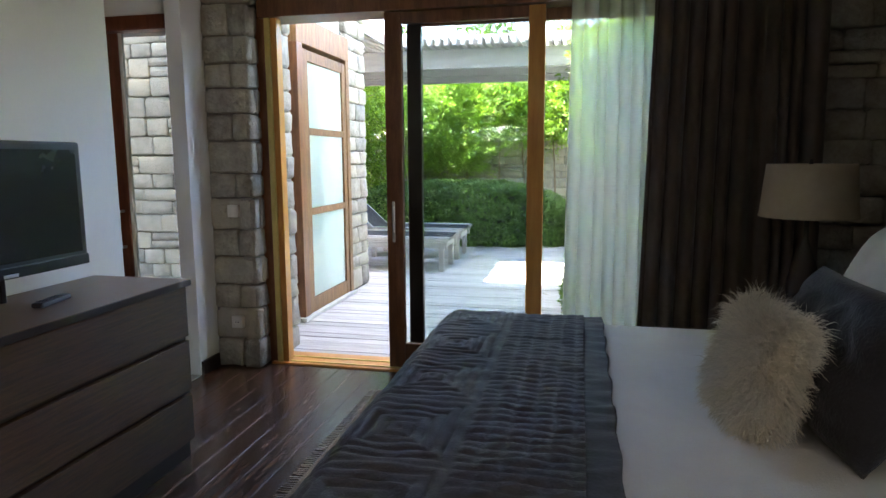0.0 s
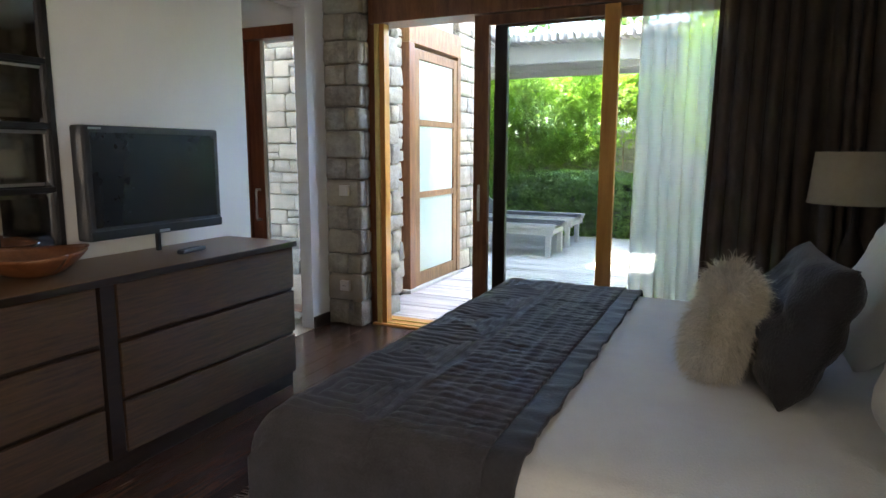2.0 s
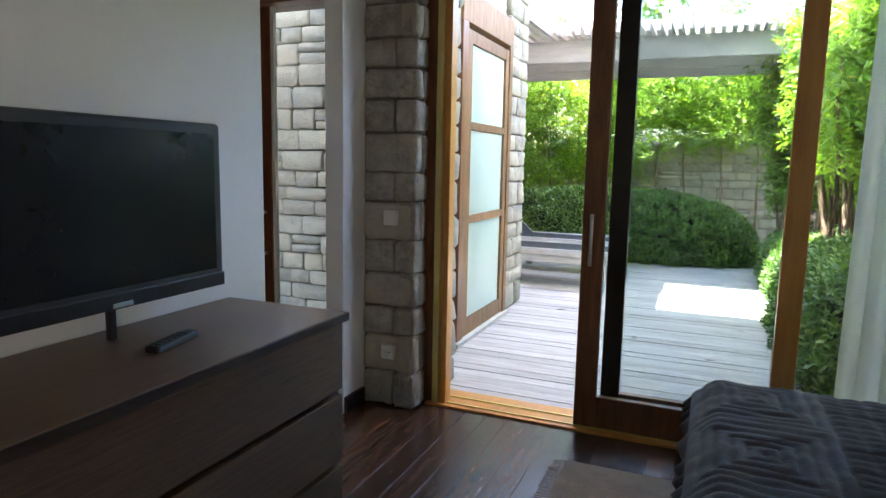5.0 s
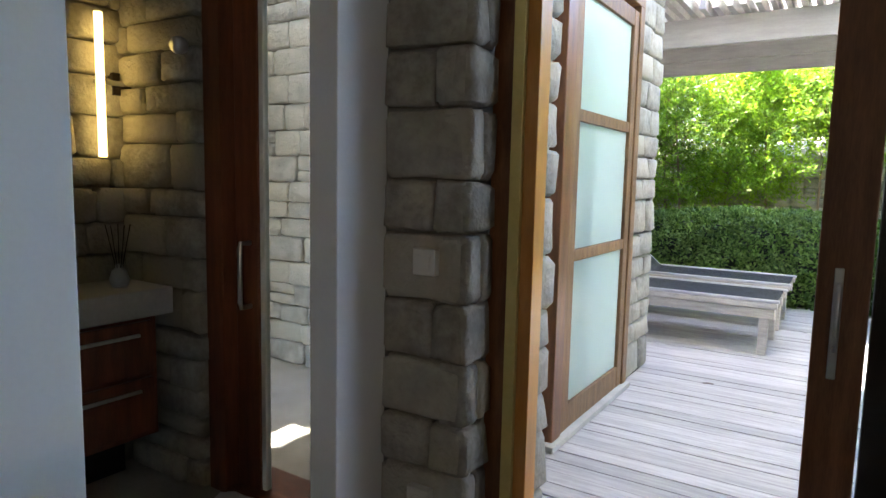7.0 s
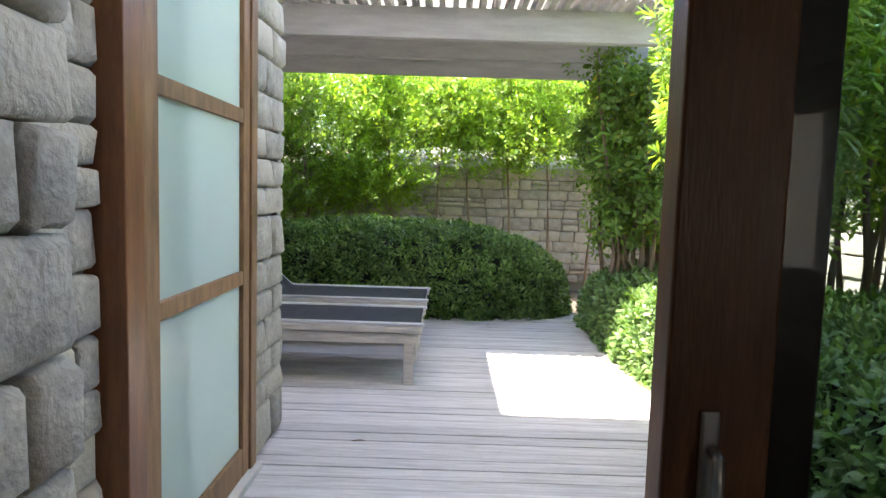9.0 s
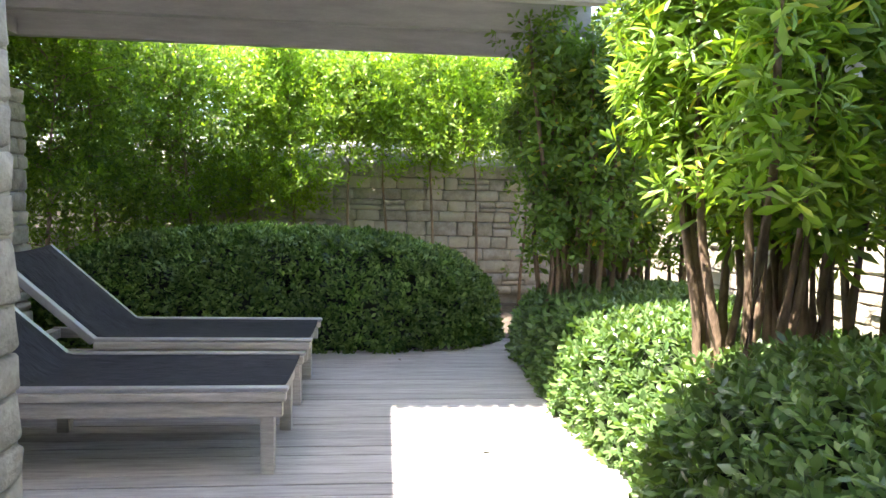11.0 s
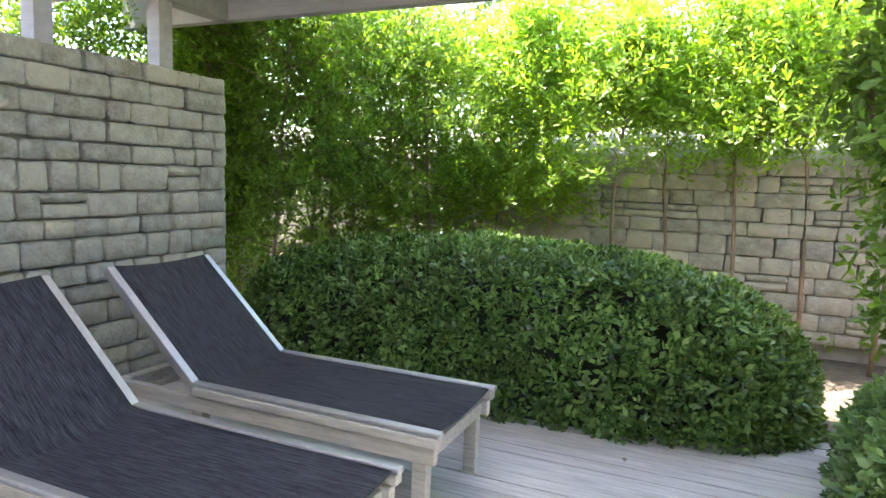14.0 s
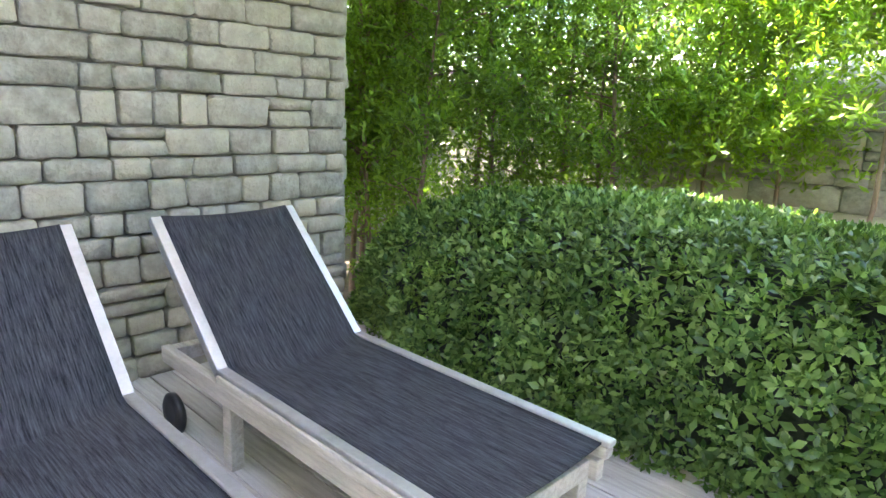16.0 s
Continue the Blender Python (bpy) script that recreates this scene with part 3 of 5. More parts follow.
g = bpart("pane", (-3.285, W - 0.14, 4.19, 4.198, 0.03, 2.40), M_GLASS, dr, 0)
g.visible_shadow = False
hb = tube(bmesh.new(), [(-3.36, 4.17, 1.11), (-3.36, 4.12, 1.11), (-3.36, 4.115, 1.09), (-3.36, 4.115, 0.86), (-3.36, 4.12, 0.84), (-3.36, 4.17, 0.84)], 0.011, 8)
part("handle", hb, M_STEEL, dr, "brushed steel bar handle", True)

# shower court behind the frosted door
structure(bpart("floor_court", (-5.2, -2.62, 4.36, 7.0, -0.12, -0.005), M_TILE, None, 0), "pale stone floor of the shower court", "floor")
cw = structure(bpart("wall_court_north", (-5.2, -2.62, 5.75, 5.95, 0, 2.9), M_MORTAR, None, 0), "pale rubble stone wall of the shower court", "wall")
stone_face(cw, (-5.2, 5.70, 0), 0, 2.58, 0, 2.9, 33, keep=220)
cw2 = structure(bpart("wall_court_west", (-5.35, -5.2, 4.2, 6.0, 0, 2.9), M_MORTAR, None, 0), "pale rubble stone wall of the shower court", "wall")
stone_face(cw2, (-5.16, 4.36, 0), 90, 1.4, 0, 2.9, 34, keep=0)

# ---- frosted door wall outside ----
fw = structure(bpart("wall_flank", (-2.80, -2.62, 4.64, 5.38, 0, 3.1), M_MORTAR, None, 0), "recessed stone wall between pier and frosted door", "wall")
stone_face(fw, (-2.58, 4.66, 0), 90, 0.71, 0, 3.1, 35, keep=60)
fd = structure(new("door_3"), "weathered timber door with three frosted glass panes", "door")
FX = -2.50
bpart("jamb", (FX - 0.10, FX + 0.03, 5.38, 5.50, 0.0, 2.52), M_WALNUT, fd, 0.005)
bpart("stile", (FX - 0.03, FX + 0.02, 5.51, 5.62, 0.03, 2.48), M_WEATHER, fd, 0.004)
bpart("stile", (FX - 0.03, FX + 0.02, 6.49, 6.575, 0.03, 2.48), M_WEATHER, fd, 0.004)
bpart("jamb", (FX - 0.10, FX + 0.03, 6.58, 6.67, 0.0, 2.52), M_WEATHER, fd, 0.005)
bpart("head", (FX - 0.10, FX + 0.03, 5.38, 6.67, 2.52, 2.76), M_WEATHER, fd, 0.005)
bpart("transom_beam", (FX - 0.10, FX + 0.03, 5.38, 6.67, 2.97, 3.09), M_WEATHER, fd, 0.005)
bpart("sill", (FX - 0.12, FX + 0.06, 5.33, 6.67, -0.005, 0.03), M_CONC, fd, 0.004, "pale stone threshold")
for a, b in ((0.03, 0.17), (0.965, 1.03), (1.715, 1.78), (2.38, 2.48)):
    bpart("rail", (FX - 0.028, FX + 0.018, 5.62, 6.49, a, b), M_WEATHER, fd, 0.004)
for a, b in ((0.17, 0.965), (1.03, 1.715), (1.78, 2.38), (2.76, 2.97)):
    bpart("pane", (FX - 0.012, FX - 0.002, 5.615, 6.495, a - 0.004, b + 0.004), M_FROST, fd, 0, "frosted glass pane")
p2 = structure(bpart("wall_pier_outer", (-2.95, -2.56, 6.68, 7.26, 0, 3.1), M_MORTAR, None, 0), "grey rubble stone pier at the end of the bathroom wall", "wall")
z, alt = 0.0, 0
while z < 3.1:
    h = r5.uniform(0.14, 0.24)
    for a, b in ([(6.67, 6.95), (6.95, 7.30)] if alt % 2 else [(6.67, 7.08), (7.08, 7.30)]):
        ob = new("stone", STONES[r5.randrange(9)])
        ob.parent = p2
        ob.matrix_basis = Matrix.Translation((-2.555, (a + b) / 2, z + h / 2)) @ Matrix.Rotation(radians(90), 4, "Z") @ Matrix.Diagonal((b - a - 0.01, 0.11, h - 0.012, 1))
    alt += 1
    z += h
stone_face(p2, (-2.52, 7.27, 0), 180, 0.42, 0, 3.1, 36, keep=60)

# house roof above the view, and an added unseen sheet that diffuses the deck's sun
structure(bpart("roof", (-5.6, 3.2, -3.2, 4.40, 4.3, 4.45), M_ROOF, None, 0), "timber lined house roof", "roof")
structure(bpart("roof_canopy", (-7.4, 2.4, 4.405, 7.15, 4.3, 4.312), M_COVER, None, 0), "unseen pale translucent sheet added to soften sun over the deck", "roof")
structure(bpart("wall_north_upper", (-2.65, 2.2, 4.22, 4.4, H + 0.15, 4.3), M_PLASTER, None, 0), "plain wall above the sliding door", "wall")

# ---- deck and ground ----
structure(bpart("ground", (-300, 300, -300, 500, -0.6, -0.16), M_SOIL, None, 0), "dark garden soil reaching far out", "ground")
deck = structure(bpart("pavement_deck", (-4.35, 0.25, 4.44, 11.35, -0.14, -0.034), M_DECKGAP, None, 0), "weathered grey timber deck with narrow gaps", "deck")
y = 4.445
k = 0
while y < 11.25:
    bm = box(bmesh.new(), -4.3 if y > 7.3 else -2.52, 0.22 + 0.02 * math.sin(k * 2.1), y + 0.003, y + 0.117, -0.034, -0.008 + 0.002 * math.sin(k * 1.7), 0.003)
    part("plank", bm, M_DECK, deck)
    y += 0.12
    k += 1

# ---- garden walls ----
gw = structure(bpart("wall_garden_west", (-4.66, -4.325, 7.0, 10.70, -0.15, 2.18), M_MORTAR, None, 0), "grey dry rubble stone garden wall behind the loungers", "wall")
stone_face(gw, (-4.30, 7.05, 0), 90, 3.68, -0.02, 2.26, 41, keep=300, gap=0.012, wmin=0.14, wmax=0.40, hmin=0.115, hmax=0.19)
stone_face(gw, (-4.31, 10.74, 0), 180, 0.36, -0.02, 2.26, 42, keep=40)
nw = structure(bpart("wall_garden_north", (-7.5, 2.6, 14.2, 14.5, -0.15, 1.85), M_MORTAR, None, 0), "tall grey stone garden wall behind the hedge", "wall")
stone_face(nw, (-3.8, 14.17, 0), 0, 6.2, 0, 1.88, 43, keep=300, wmin=0.2, wmax=0.5, hmin=0.13, hmax=0.21)
stone_face(nw, (-7.4, 14.17, 0), 0, 3.55, 0, 1.88, 44, keep=0)
bm = bmesh.new()


def cop(u, v):
    x = -7.5 + u * 10.1
    hgt = 0.30 + 0.12 * noise.noise((x * 0.9, 3.1, 0))
    return Vector((x, 14.17 + 0.5 * v + 0.02 * noise.noise((x * 4, v * 5, 1)), 1.84 + hgt * math.sin(math.pi * min(1, 0.02 + v * 0.75)) + 0.03 * noise.noise((x * 5, v * 6, 7))))


part("coping", sheet(bm, 120, 8, cop), M_RENDER, nw, "rough grey rendered coping", True)
ew = structure(bpart("wall_garden_east", (2.34, 2.6, 4.4, 14.3, -0.15, 2.4), M_MORTAR, None, 0), "grey stone garden wall behind the shrubs", "wall")
stone_face(ew, (2.30, 14.2, 0), -90, 9.7, 0, 2.45, 45, keep=0, hmin=0.15, hmax=0.24, wmin=0.25, wmax=0.5)
structure(bpart("wall_garden_far_west", (-7.7, -7.5, 7.0, 14.5, -0.15, 2.4), M_RENDER, None, 0), "plain rendered garden wall", "wall")

# ---- pergola over the loungers ----
pg = thing("pergola", "weathered grey timber pergola with deep beams and close slats", "pergola", (-1.5, 9.3, 0))


def pl(name, x0, x1, y0, y1, z0, z1, bev=0.004, label=""):
    return bpart(name, (x0 + 1.5, x1 + 1.5, y0 - 9.3, y1 - 9.3, z0, z1), M_PERG, pg, bev, label)


for yb in (9.20, 10.02, 10.92):
    pl("beam", -5.6, 0.42 if yb < 10.5 else 0.95, yb, yb + 0.09, 2.76, 3.03, 0.006)
x = -5.55
while x < 0.40:
    # west slats reach further forward, unseen, to bound the sun patch on the deck
    y0 = 8.86 if x > -2.62 else 7.0
    pl("slat", x, x + 0.055, y0, 11.90, 3.032, 3.15, 0.003)
    x += 0.118
# added over the slats, forward part too, so no sun stripes fall below
part("roof_sheet", box(box(bmesh.new(), -4.1, 1.92, -0.38, 2.58, 3.152, 3.164), -4.1, -1.06, -2.3, -0.38, 3.152, 3.164), M_COVER, pg, "thin pale translucent sheet added to stop sun stripes")
for yb in (9.39, 10.30):
    pl("post", -4.54, -4.42, yb - 0.06, yb + 0.06, 2.2, 2.758, 0.005)
pl("wall_plate", -4.55, -4.41, 7.6, 11.0, 2.76, 2.90)
pl("post", 0.80, 0.92, 10.905, 11.025, -0.16, 2.758, 0.005)


# ---- loungers ----
def lounger(at, group):
    """Foot end at x = 0 of the thing, head towards -x."""
    t = thing("sun_lounger", "weathered teak sun lounger with black mesh sling and raised back", "sun lounger", at, group)
    w = 0.36
    for s in (-1, 1):
        bpart("side_rail", (-2.0, -0.02, s * (w - 0.02) - 0.022, s * (w - 0.02) + 0.022, 0.315, 0.395), M_TEAK, t, 0.006)
        bpart("seat_frame", (-1.40, 0.0, s * (w - 0.005) - 0.026, s * (w - 0.005) + 0.026, 0.40, 0.448), M_TEAK, t, 0.008)
        bpart("edge_rail", (-1.40, 0.012, s * (w - 0.008) - 0.024, s * (w - 0.008) + 0.024, 0.449, 0.474), M_ALU, t, 0.008, "pale aluminium edge rail")
        ln, an = 0.83, radians(42)
        m = Matrix.Translation((-1.4, s * (w - 0.01), 0.45)) @ Matrix.Rotation(an, 4, "Y")
        bm = box(bmesh.new(), -ln, 0.0, -0.026, 0.026, -0.03, 0.022, 0.006, m)
        part("back_frame", bm, M_ALU, t, "pale aluminium back frame")
        for xx in (-0.10, -1.40):
            bpart("leg", (xx - 0.035, xx + 0.035, s * (w - 0.05) - 0.03, s * (w - 0.05) + 0.03, 0, 0.316), M_TEAK, t, 0.005)
        bm = lathe(bmesh.new(), [(0.0, -0.02), (0.05, -0.02), (0.085, -0.022), (0.10, -0.012), (0.10, 0.012), (0.085, 0.022), (0.05, 0.02), (0.0, 0.02)], 24)
        for v in bm.verts:
            v.co = Matrix.Translation((-1.86, s * (w + 0.01), 0.10)) @ Matrix.Rotation(radians(90), 4, "X") @ v.co
        part("wheel", bm, M_BLACK, t, "dark round wheel", True)
    bpart("cross_bar", (-0.10, -0.05, -w + 0.045, w - 0.045, 0.32, 0.39), M_TEAK, t, 0.005)
    bpart("cross_bar", (-2.0, -1.93, -w + 0.045, w - 0.045, 0.32, 0.39), M_TEAK, t, 0.005)
    bpart("cross_bar", (-1.02, -0.97, -w + 0.045, w - 0.045, 0.32, 0.38), M_TEAK, t, 0.005)

    def sl(u, v):
        d = u * 2.2
        yy = (v - 0.5) * 2 * (w - 0.03)
        sag = -0.018 * (1 - (2 * v - 1) ** 2)
        if d < 1.36:
            return Vector((-0.02 - d, yy, 0.457 + sag - 0.02 * (d / 1.36) ** 6 * (1 - (2 * v - 1) ** 2)))
        q = d - 1.36
        return Vector((-1.38 - q * math.cos(radians(42)), yy, 0.457 + q * math.sin(radians(42)) + sag))

    ob = part("sling", sheet(bmesh.new(), 40, 8, sl), M_SLING, t, "black woven mesh sling", True)
    solid(ob, 0.006)
    return t


lounge = lounger((-1.69, 9.575, -0.008), "loungers on the deck")
copy_thing(lounge, pose(-1.69, 8.50, -0.008))


# ---- planting ----
def mound(n, fn, g):
    return np.array([fn(a, b) for a, b in g.random((n, 2))])


def superhedge(name, label, x0, x1, y0, y1, h, n, size, mater, seed, power=2.6, flat=0.0):
    """A clipped hedge: thousands of leaves in its outer shell, over a core coloured as their shade."""
    t = thing(name, label, "hedge", ((x0 + x1) / 2, (y0 + y1) / 2, -0.16))
    g = np.random.default_rng(seed)
    a, b, c = (x1 - x0) / 2, (y1 - y0) / 2, h + 0.16
    d = g.normal(size=(n * 2, 3))
    d[:, 2] = np.abs(d[:, 2])
    d /= np.linalg.norm(d, axis=1)[:, None]
    d = d[:n]
    r = (np.abs(d) ** power).sum(1) ** (-1 / power)
    p = d * r[:, None]
    nr = np.sign(p) * np.abs(p) ** (power - 1) / np.array([a, b, c])
    nr /= np.linalg.norm(nr, axis=1)[:, None]
    lump = np.array([noise.noise((q[0] * a * 3.2 + seed, q[1] * b * 3.2, q[2] * c * 3.2)) for q in p])
    inset = 0.10 * g.random(n) ** 1.4 - 0.06 * lump - 0.015
    pos = p * np.array([a, b, c]) - nr * inset[:, None]
    sprigs("foliage", pos, nr * 0.75 + np.array([0, 0, 0.55]) + 0.42 * g.normal(size=(n, 3)), size, 0.46, mater, t, seed, 7, 0.9, 82)
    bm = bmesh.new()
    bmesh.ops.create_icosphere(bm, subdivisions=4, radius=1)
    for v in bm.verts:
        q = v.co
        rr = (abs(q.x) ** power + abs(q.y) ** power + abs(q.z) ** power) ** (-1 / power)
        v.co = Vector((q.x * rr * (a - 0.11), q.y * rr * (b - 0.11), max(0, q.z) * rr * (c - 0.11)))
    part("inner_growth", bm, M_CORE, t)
    return t


# near-black green: the shade deep between the leaves is put into this colour
M_CORE = mat("hedge_shade_core", (0.010, 0.018, 0.007), (0.022, 0.036, 0.012), 14, 0.95, bump=0.8, fine=50)
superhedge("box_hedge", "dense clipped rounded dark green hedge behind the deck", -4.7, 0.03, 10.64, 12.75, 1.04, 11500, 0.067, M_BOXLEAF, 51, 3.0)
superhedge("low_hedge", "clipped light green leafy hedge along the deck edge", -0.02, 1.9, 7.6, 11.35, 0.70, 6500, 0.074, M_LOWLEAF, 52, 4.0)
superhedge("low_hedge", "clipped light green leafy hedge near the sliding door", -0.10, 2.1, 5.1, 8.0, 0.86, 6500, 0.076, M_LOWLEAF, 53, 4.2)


def slim_tree(name, label, x, y, h, crown0, rad, n, size, mater, seed, aspect=0.34, trunks=1, trunk_r=0.025, category="tree", zc=None, cl=26, clr=0.22):
    """Stems that fork, and a crown of leaf clusters round the twig ends."""
    t = thing(name, label, category, (x, y, -0.16))
    r = random.Random(seed)
    g = np.random.default_rng(seed)
    ends = []
    bm = bmesh.new()
    for q in range(trunks):
        a = r.uniform(0, 6.28)
        sx, sy = (r.uniform(-0.6, 0.6) * rad, r.uniform(-0.6, 0.6) * rad) if trunks > 1 else (0, 0)
        pts = []
        for i in range(7):
            f = i / 6
            pts.append((sx + math.cos(a) * f * rad * 0.3 + r.uniform(-0.03, 0.03), sy + math.sin(a) * f * rad * 0.3 + r.uniform(-0.03, 0.03), f * h * 0.92))
        tube(bm, pts, [trunk_r * (1 - 0.75 * i / 6) for i in range(7)], 7)
        for i in range(cl // trunks):
            f = crown0 / h + (0.95 - crown0 / h) * r.random() ** 0.75
            j = min(5, int(f * 6))
            p0 = Vector(pts[j]).lerp(Vector(pts[j + 1]), f * 6 - j)
            an = r.uniform(0, 6.28)
            ln = rad * r.uniform(0.35, 1.0)
            p1 = p0 + Vector((math.cos(an) * ln, math.sin(an) * ln, r.uniform(0.0, 0.35)))
            tube(bm, [p0, p0.lerp(p1, 0.5) + Vector((0, 0, 0.04)), p1], [trunk_r * 0.3, trunk_r * 0.22, trunk_r * 0.12], 5)
            ends += [p1, p0.lerp(p1, 0.6)]
    part("trunk", bm, M_BARK, t, "", True)
    e = np.array([list(v) for v in ends])
    w = g.integers(0, len(e), n)
    off = g.normal(size=(n, 3)) * np.array([clr, clr, clr * 0.85])
    pos = e[w] + off
    pos[:, 2] = np.maximum(pos[:, 2], crown0 * 0.75)
    nr = off / (np.linalg.norm(off, axis=1)[:, None] + 1e-6) + np.array([0, 0, 0.5])
    sprigs("crown", pos, nr * 0.7 + np.array([0, 0, 0.6]) + 0.4 * g.normal(size=(n, 3)), size, aspect, mater, t, seed, 6, 1.3, 70)
    return t


bx = -3.0
i = 0
while bx < 1.6:
    west = bx < -2.3
    slim_tree("young_tree", "slim young tree with bright green small leaves before the wall", bx, 13.65 + 0.12 * math.sin(i * 2.3), 3.85 + 0.22 * math.sin(i * 1.9), (1.2 if west else 2.05) + 0.2 * math.sin(i * 3.1), 0.52, 2000 if west else 1500, 0.085, M_TREELEAF, 60 + i, cl=36, clr=0.19)
    bx += 0.62
    i += 1
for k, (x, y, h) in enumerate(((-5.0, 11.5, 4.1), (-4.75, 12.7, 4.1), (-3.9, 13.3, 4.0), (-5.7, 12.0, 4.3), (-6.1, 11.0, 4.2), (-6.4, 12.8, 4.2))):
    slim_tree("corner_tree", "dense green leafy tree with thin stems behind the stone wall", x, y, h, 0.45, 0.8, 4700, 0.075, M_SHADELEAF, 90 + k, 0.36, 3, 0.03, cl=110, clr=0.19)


def whorl_shrub(name, label, x, y, n_stem, h0, h1, spread, leaf, n_leaf, mater, seed, aspect=0.28, low=0.5, per=8):
    """Bare contorted stems from one root, each with whorls of long leaves at the top."""
    t = thing(name, label, "shrub", (x, y, -0.16))
    r = random.Random(seed)
    V, N = [], []
    for q in range(n_stem):
        a, rr = r.uniform(0, 6.28), math.sqrt(r.random()) * spread * 0.45
        p = Vector((math.cos(a) * rr, math.sin(a) * rr, 0))
        top = r.uniform(h0, h1)
        out = Vector((math.cos(a), math.sin(a), 0)) * r.uniform(0.2, 0.55) * spread
        pts = [p + out * (f ** 1.6) + Vector((r.uniform(-0.05, 0.05), r.uniform(-0.05, 0.05), top * f)) for f in (0, 0.17, 0.34, 0.5, 0.67, 0.84, 1)]
        part("stem", tube(bmesh.new(), pts, [0.029, 0.027, 0.024, 0.021, 0.018, 0.014, 0.009], 7), M_BARK, t, "", True)
        for w in range(n_leaf):
            f = 1 - (1 - low) * r.random() ** 1.15
            j = min(5, int(f * 6))
            c = pts[j].lerp(pts[j + 1], f * 6 - j)
            d = Vector((r.gauss(0, 1), r.gauss(0, 1), r.gauss(0.45, 0.5))).normalized()
            V.append(c + d * r.uniform(0.03, 0.30))
            N.append(d * 0.8 + Vector((0, 0, 0.5)))
    sprigs("foliage", V, N, leaf, aspect, mater, t, seed, per, 0.7, 88, 0.66, 0.45)
    return t


BRIGHT = "tall shrub with bare brown stems and long bright leaves"
DARK = "dark upright shrub with many thin stems and drooping leaves"
BESIDE = "dark green leafy shrub beside the sliding door"
whorl_shrub("leafy_shrub", BRIGHT, 0.52, 7.78, 18, 2.3, 3.5, 0.72, 0.112, 140, M_FRANLEAF, 121, 0.24, 0.58, 10)
whorl_shrub("leafy_shrub", BRIGHT, 1.12, 7.95, 16, 2.3, 3.5, 0.80, 0.112, 135, M_FRANLEAF, 122, 0.24, 0.58, 10)
whorl_shrub("leafy_shrub", BESIDE, 1.35, 6.2, 12, 1.6, 2.4, 0.8, 0.13, 45, M_VINELEAF, 125)
whorl_shrub("leafy_shrub", BESIDE, 1.75, 5.3, 10, 1.6, 2.4, 0.7, 0.13, 45, M_VINELEAF, 126)
whorl_shrub("climbing_shrub", DARK, 0.46, 10.25, 20, 2.4, 3.2, 0.68, 0.08, 140, M_VINELEAF, 123, 0.42, 0.40, 7)
whorl_shrub("climbing_shrub", DARK, 1.12, 10.5, 18, 2.4, 3.2, 0.8, 0.08, 130, M_VINELEAF, 124, 0.42, 0.40, 7)


def flower(x, y, z):
    t = thing("white_flower", "small white five-petalled flower on the bright shrub", "flower", (x, y, z))
    for q in range(5):
        a = q * 2 * math.pi / 5
        turn = Matrix.Rotation(radians(70), 4, "X") @ Matrix.Rotation(a, 4, "Z")
        ob = part("petal", sheet(bmesh.new(), 6, 4, lambda u, v: turn @ Vector((0.006 + 0.052 * u, (v - 0.5) * 0.036 * math.sin(math.pi * (0.12 + 0.8 * u)), 0.012 * u * u + 0.006 * abs(v - 0.5)))), M_TOWEL, t, "", True)
        solid(ob, 0.0012)
    part("stalk", tube(bmesh.new(), [(0, 0, 0), (0.02, 0.08, -0.06), (0.05, 0.26, -0.18)], 0.004, 6), M_VINELEAF, t, "green stalk", True)


flower(0.62, 7.32, 2.0)


def far_tree(x, y, h, rad, seed):
    t = thing("far_tree", "tall green tree beyond the garden wall", "tree", (x, y, -0.16), "trees beyond the garden")
    g = np.random.default_rng(seed)
    r = random.Random(seed)
    bm = tube(bmesh.new(), [(0, 0, 0), (0.1, 0.05, h * 0.4), (0, 0.1, h * 0.8)], [0.16, 0.12, 0.05], 8)
    cs = []
    for k in range(26):
        a, f = r.uniform(0, 6.28), r.uniform(0.3, 0.95)
        ln = rad * math.sin(math.pi * (0.15 + 0.75 * f)) * r.uniform(0.3, 1)
        c = Vector((math.cos(a) * ln, math.sin(a) * ln, h * f))
        tube(bm, [(0, 0.05, h * f * 0.8), c], [0.04, 0.015], 5)
        cs.append(c)
    part("trunk", bm, M_BARK, t, "", True)
    e = np.array([list(c) for c in cs])
    n = 4000
    off = g.normal(size=(n, 3))
    off /= np.linalg.norm(off, axis=1)[:, None]
    pos = e[g.integers(0, len(e), n)] + off * (rad * 0.32 * g.random(n) ** 0.5)[:, None]
    leaves("crown", pos, off + np.array([0, 0, 0.5]), 0.22, 0.5, M_FARLEAF, t, seed, 0.1, 0.7)


for k, (x, y, h, rad) in enumerate(((-2.8, 18, 4.7, 2.2), (0.4, 18.3, 5.0, 2.2), (3.2, 18, 5.3, 2.3), (-7, 21, 6.0, 3.0), (-2, 20.5, 6.3, 3.0), (3, 21, 6.4, 3.0), (-9, 24, 6.0, 3.2), (-4.5, 26, 5.4, 3.4), (0.2, 25, 6.2, 3.2), (4.5, 27, 5.6, 3.4), (9, 24, 5.8, 3.4), (-13, 20, 4.6, 3), (14, 22, 5.5, 3.2), (2, 31, 6.8, 3.5), (-16, 30, 5.5, 3.6))):
    far_tree(x, y, h, rad, 200 + k)

# ---- dresser ----
dz = thing("dresser", "long dark stained timber dresser with six drawers", "dresser", (-2.19, 1.465, 0))


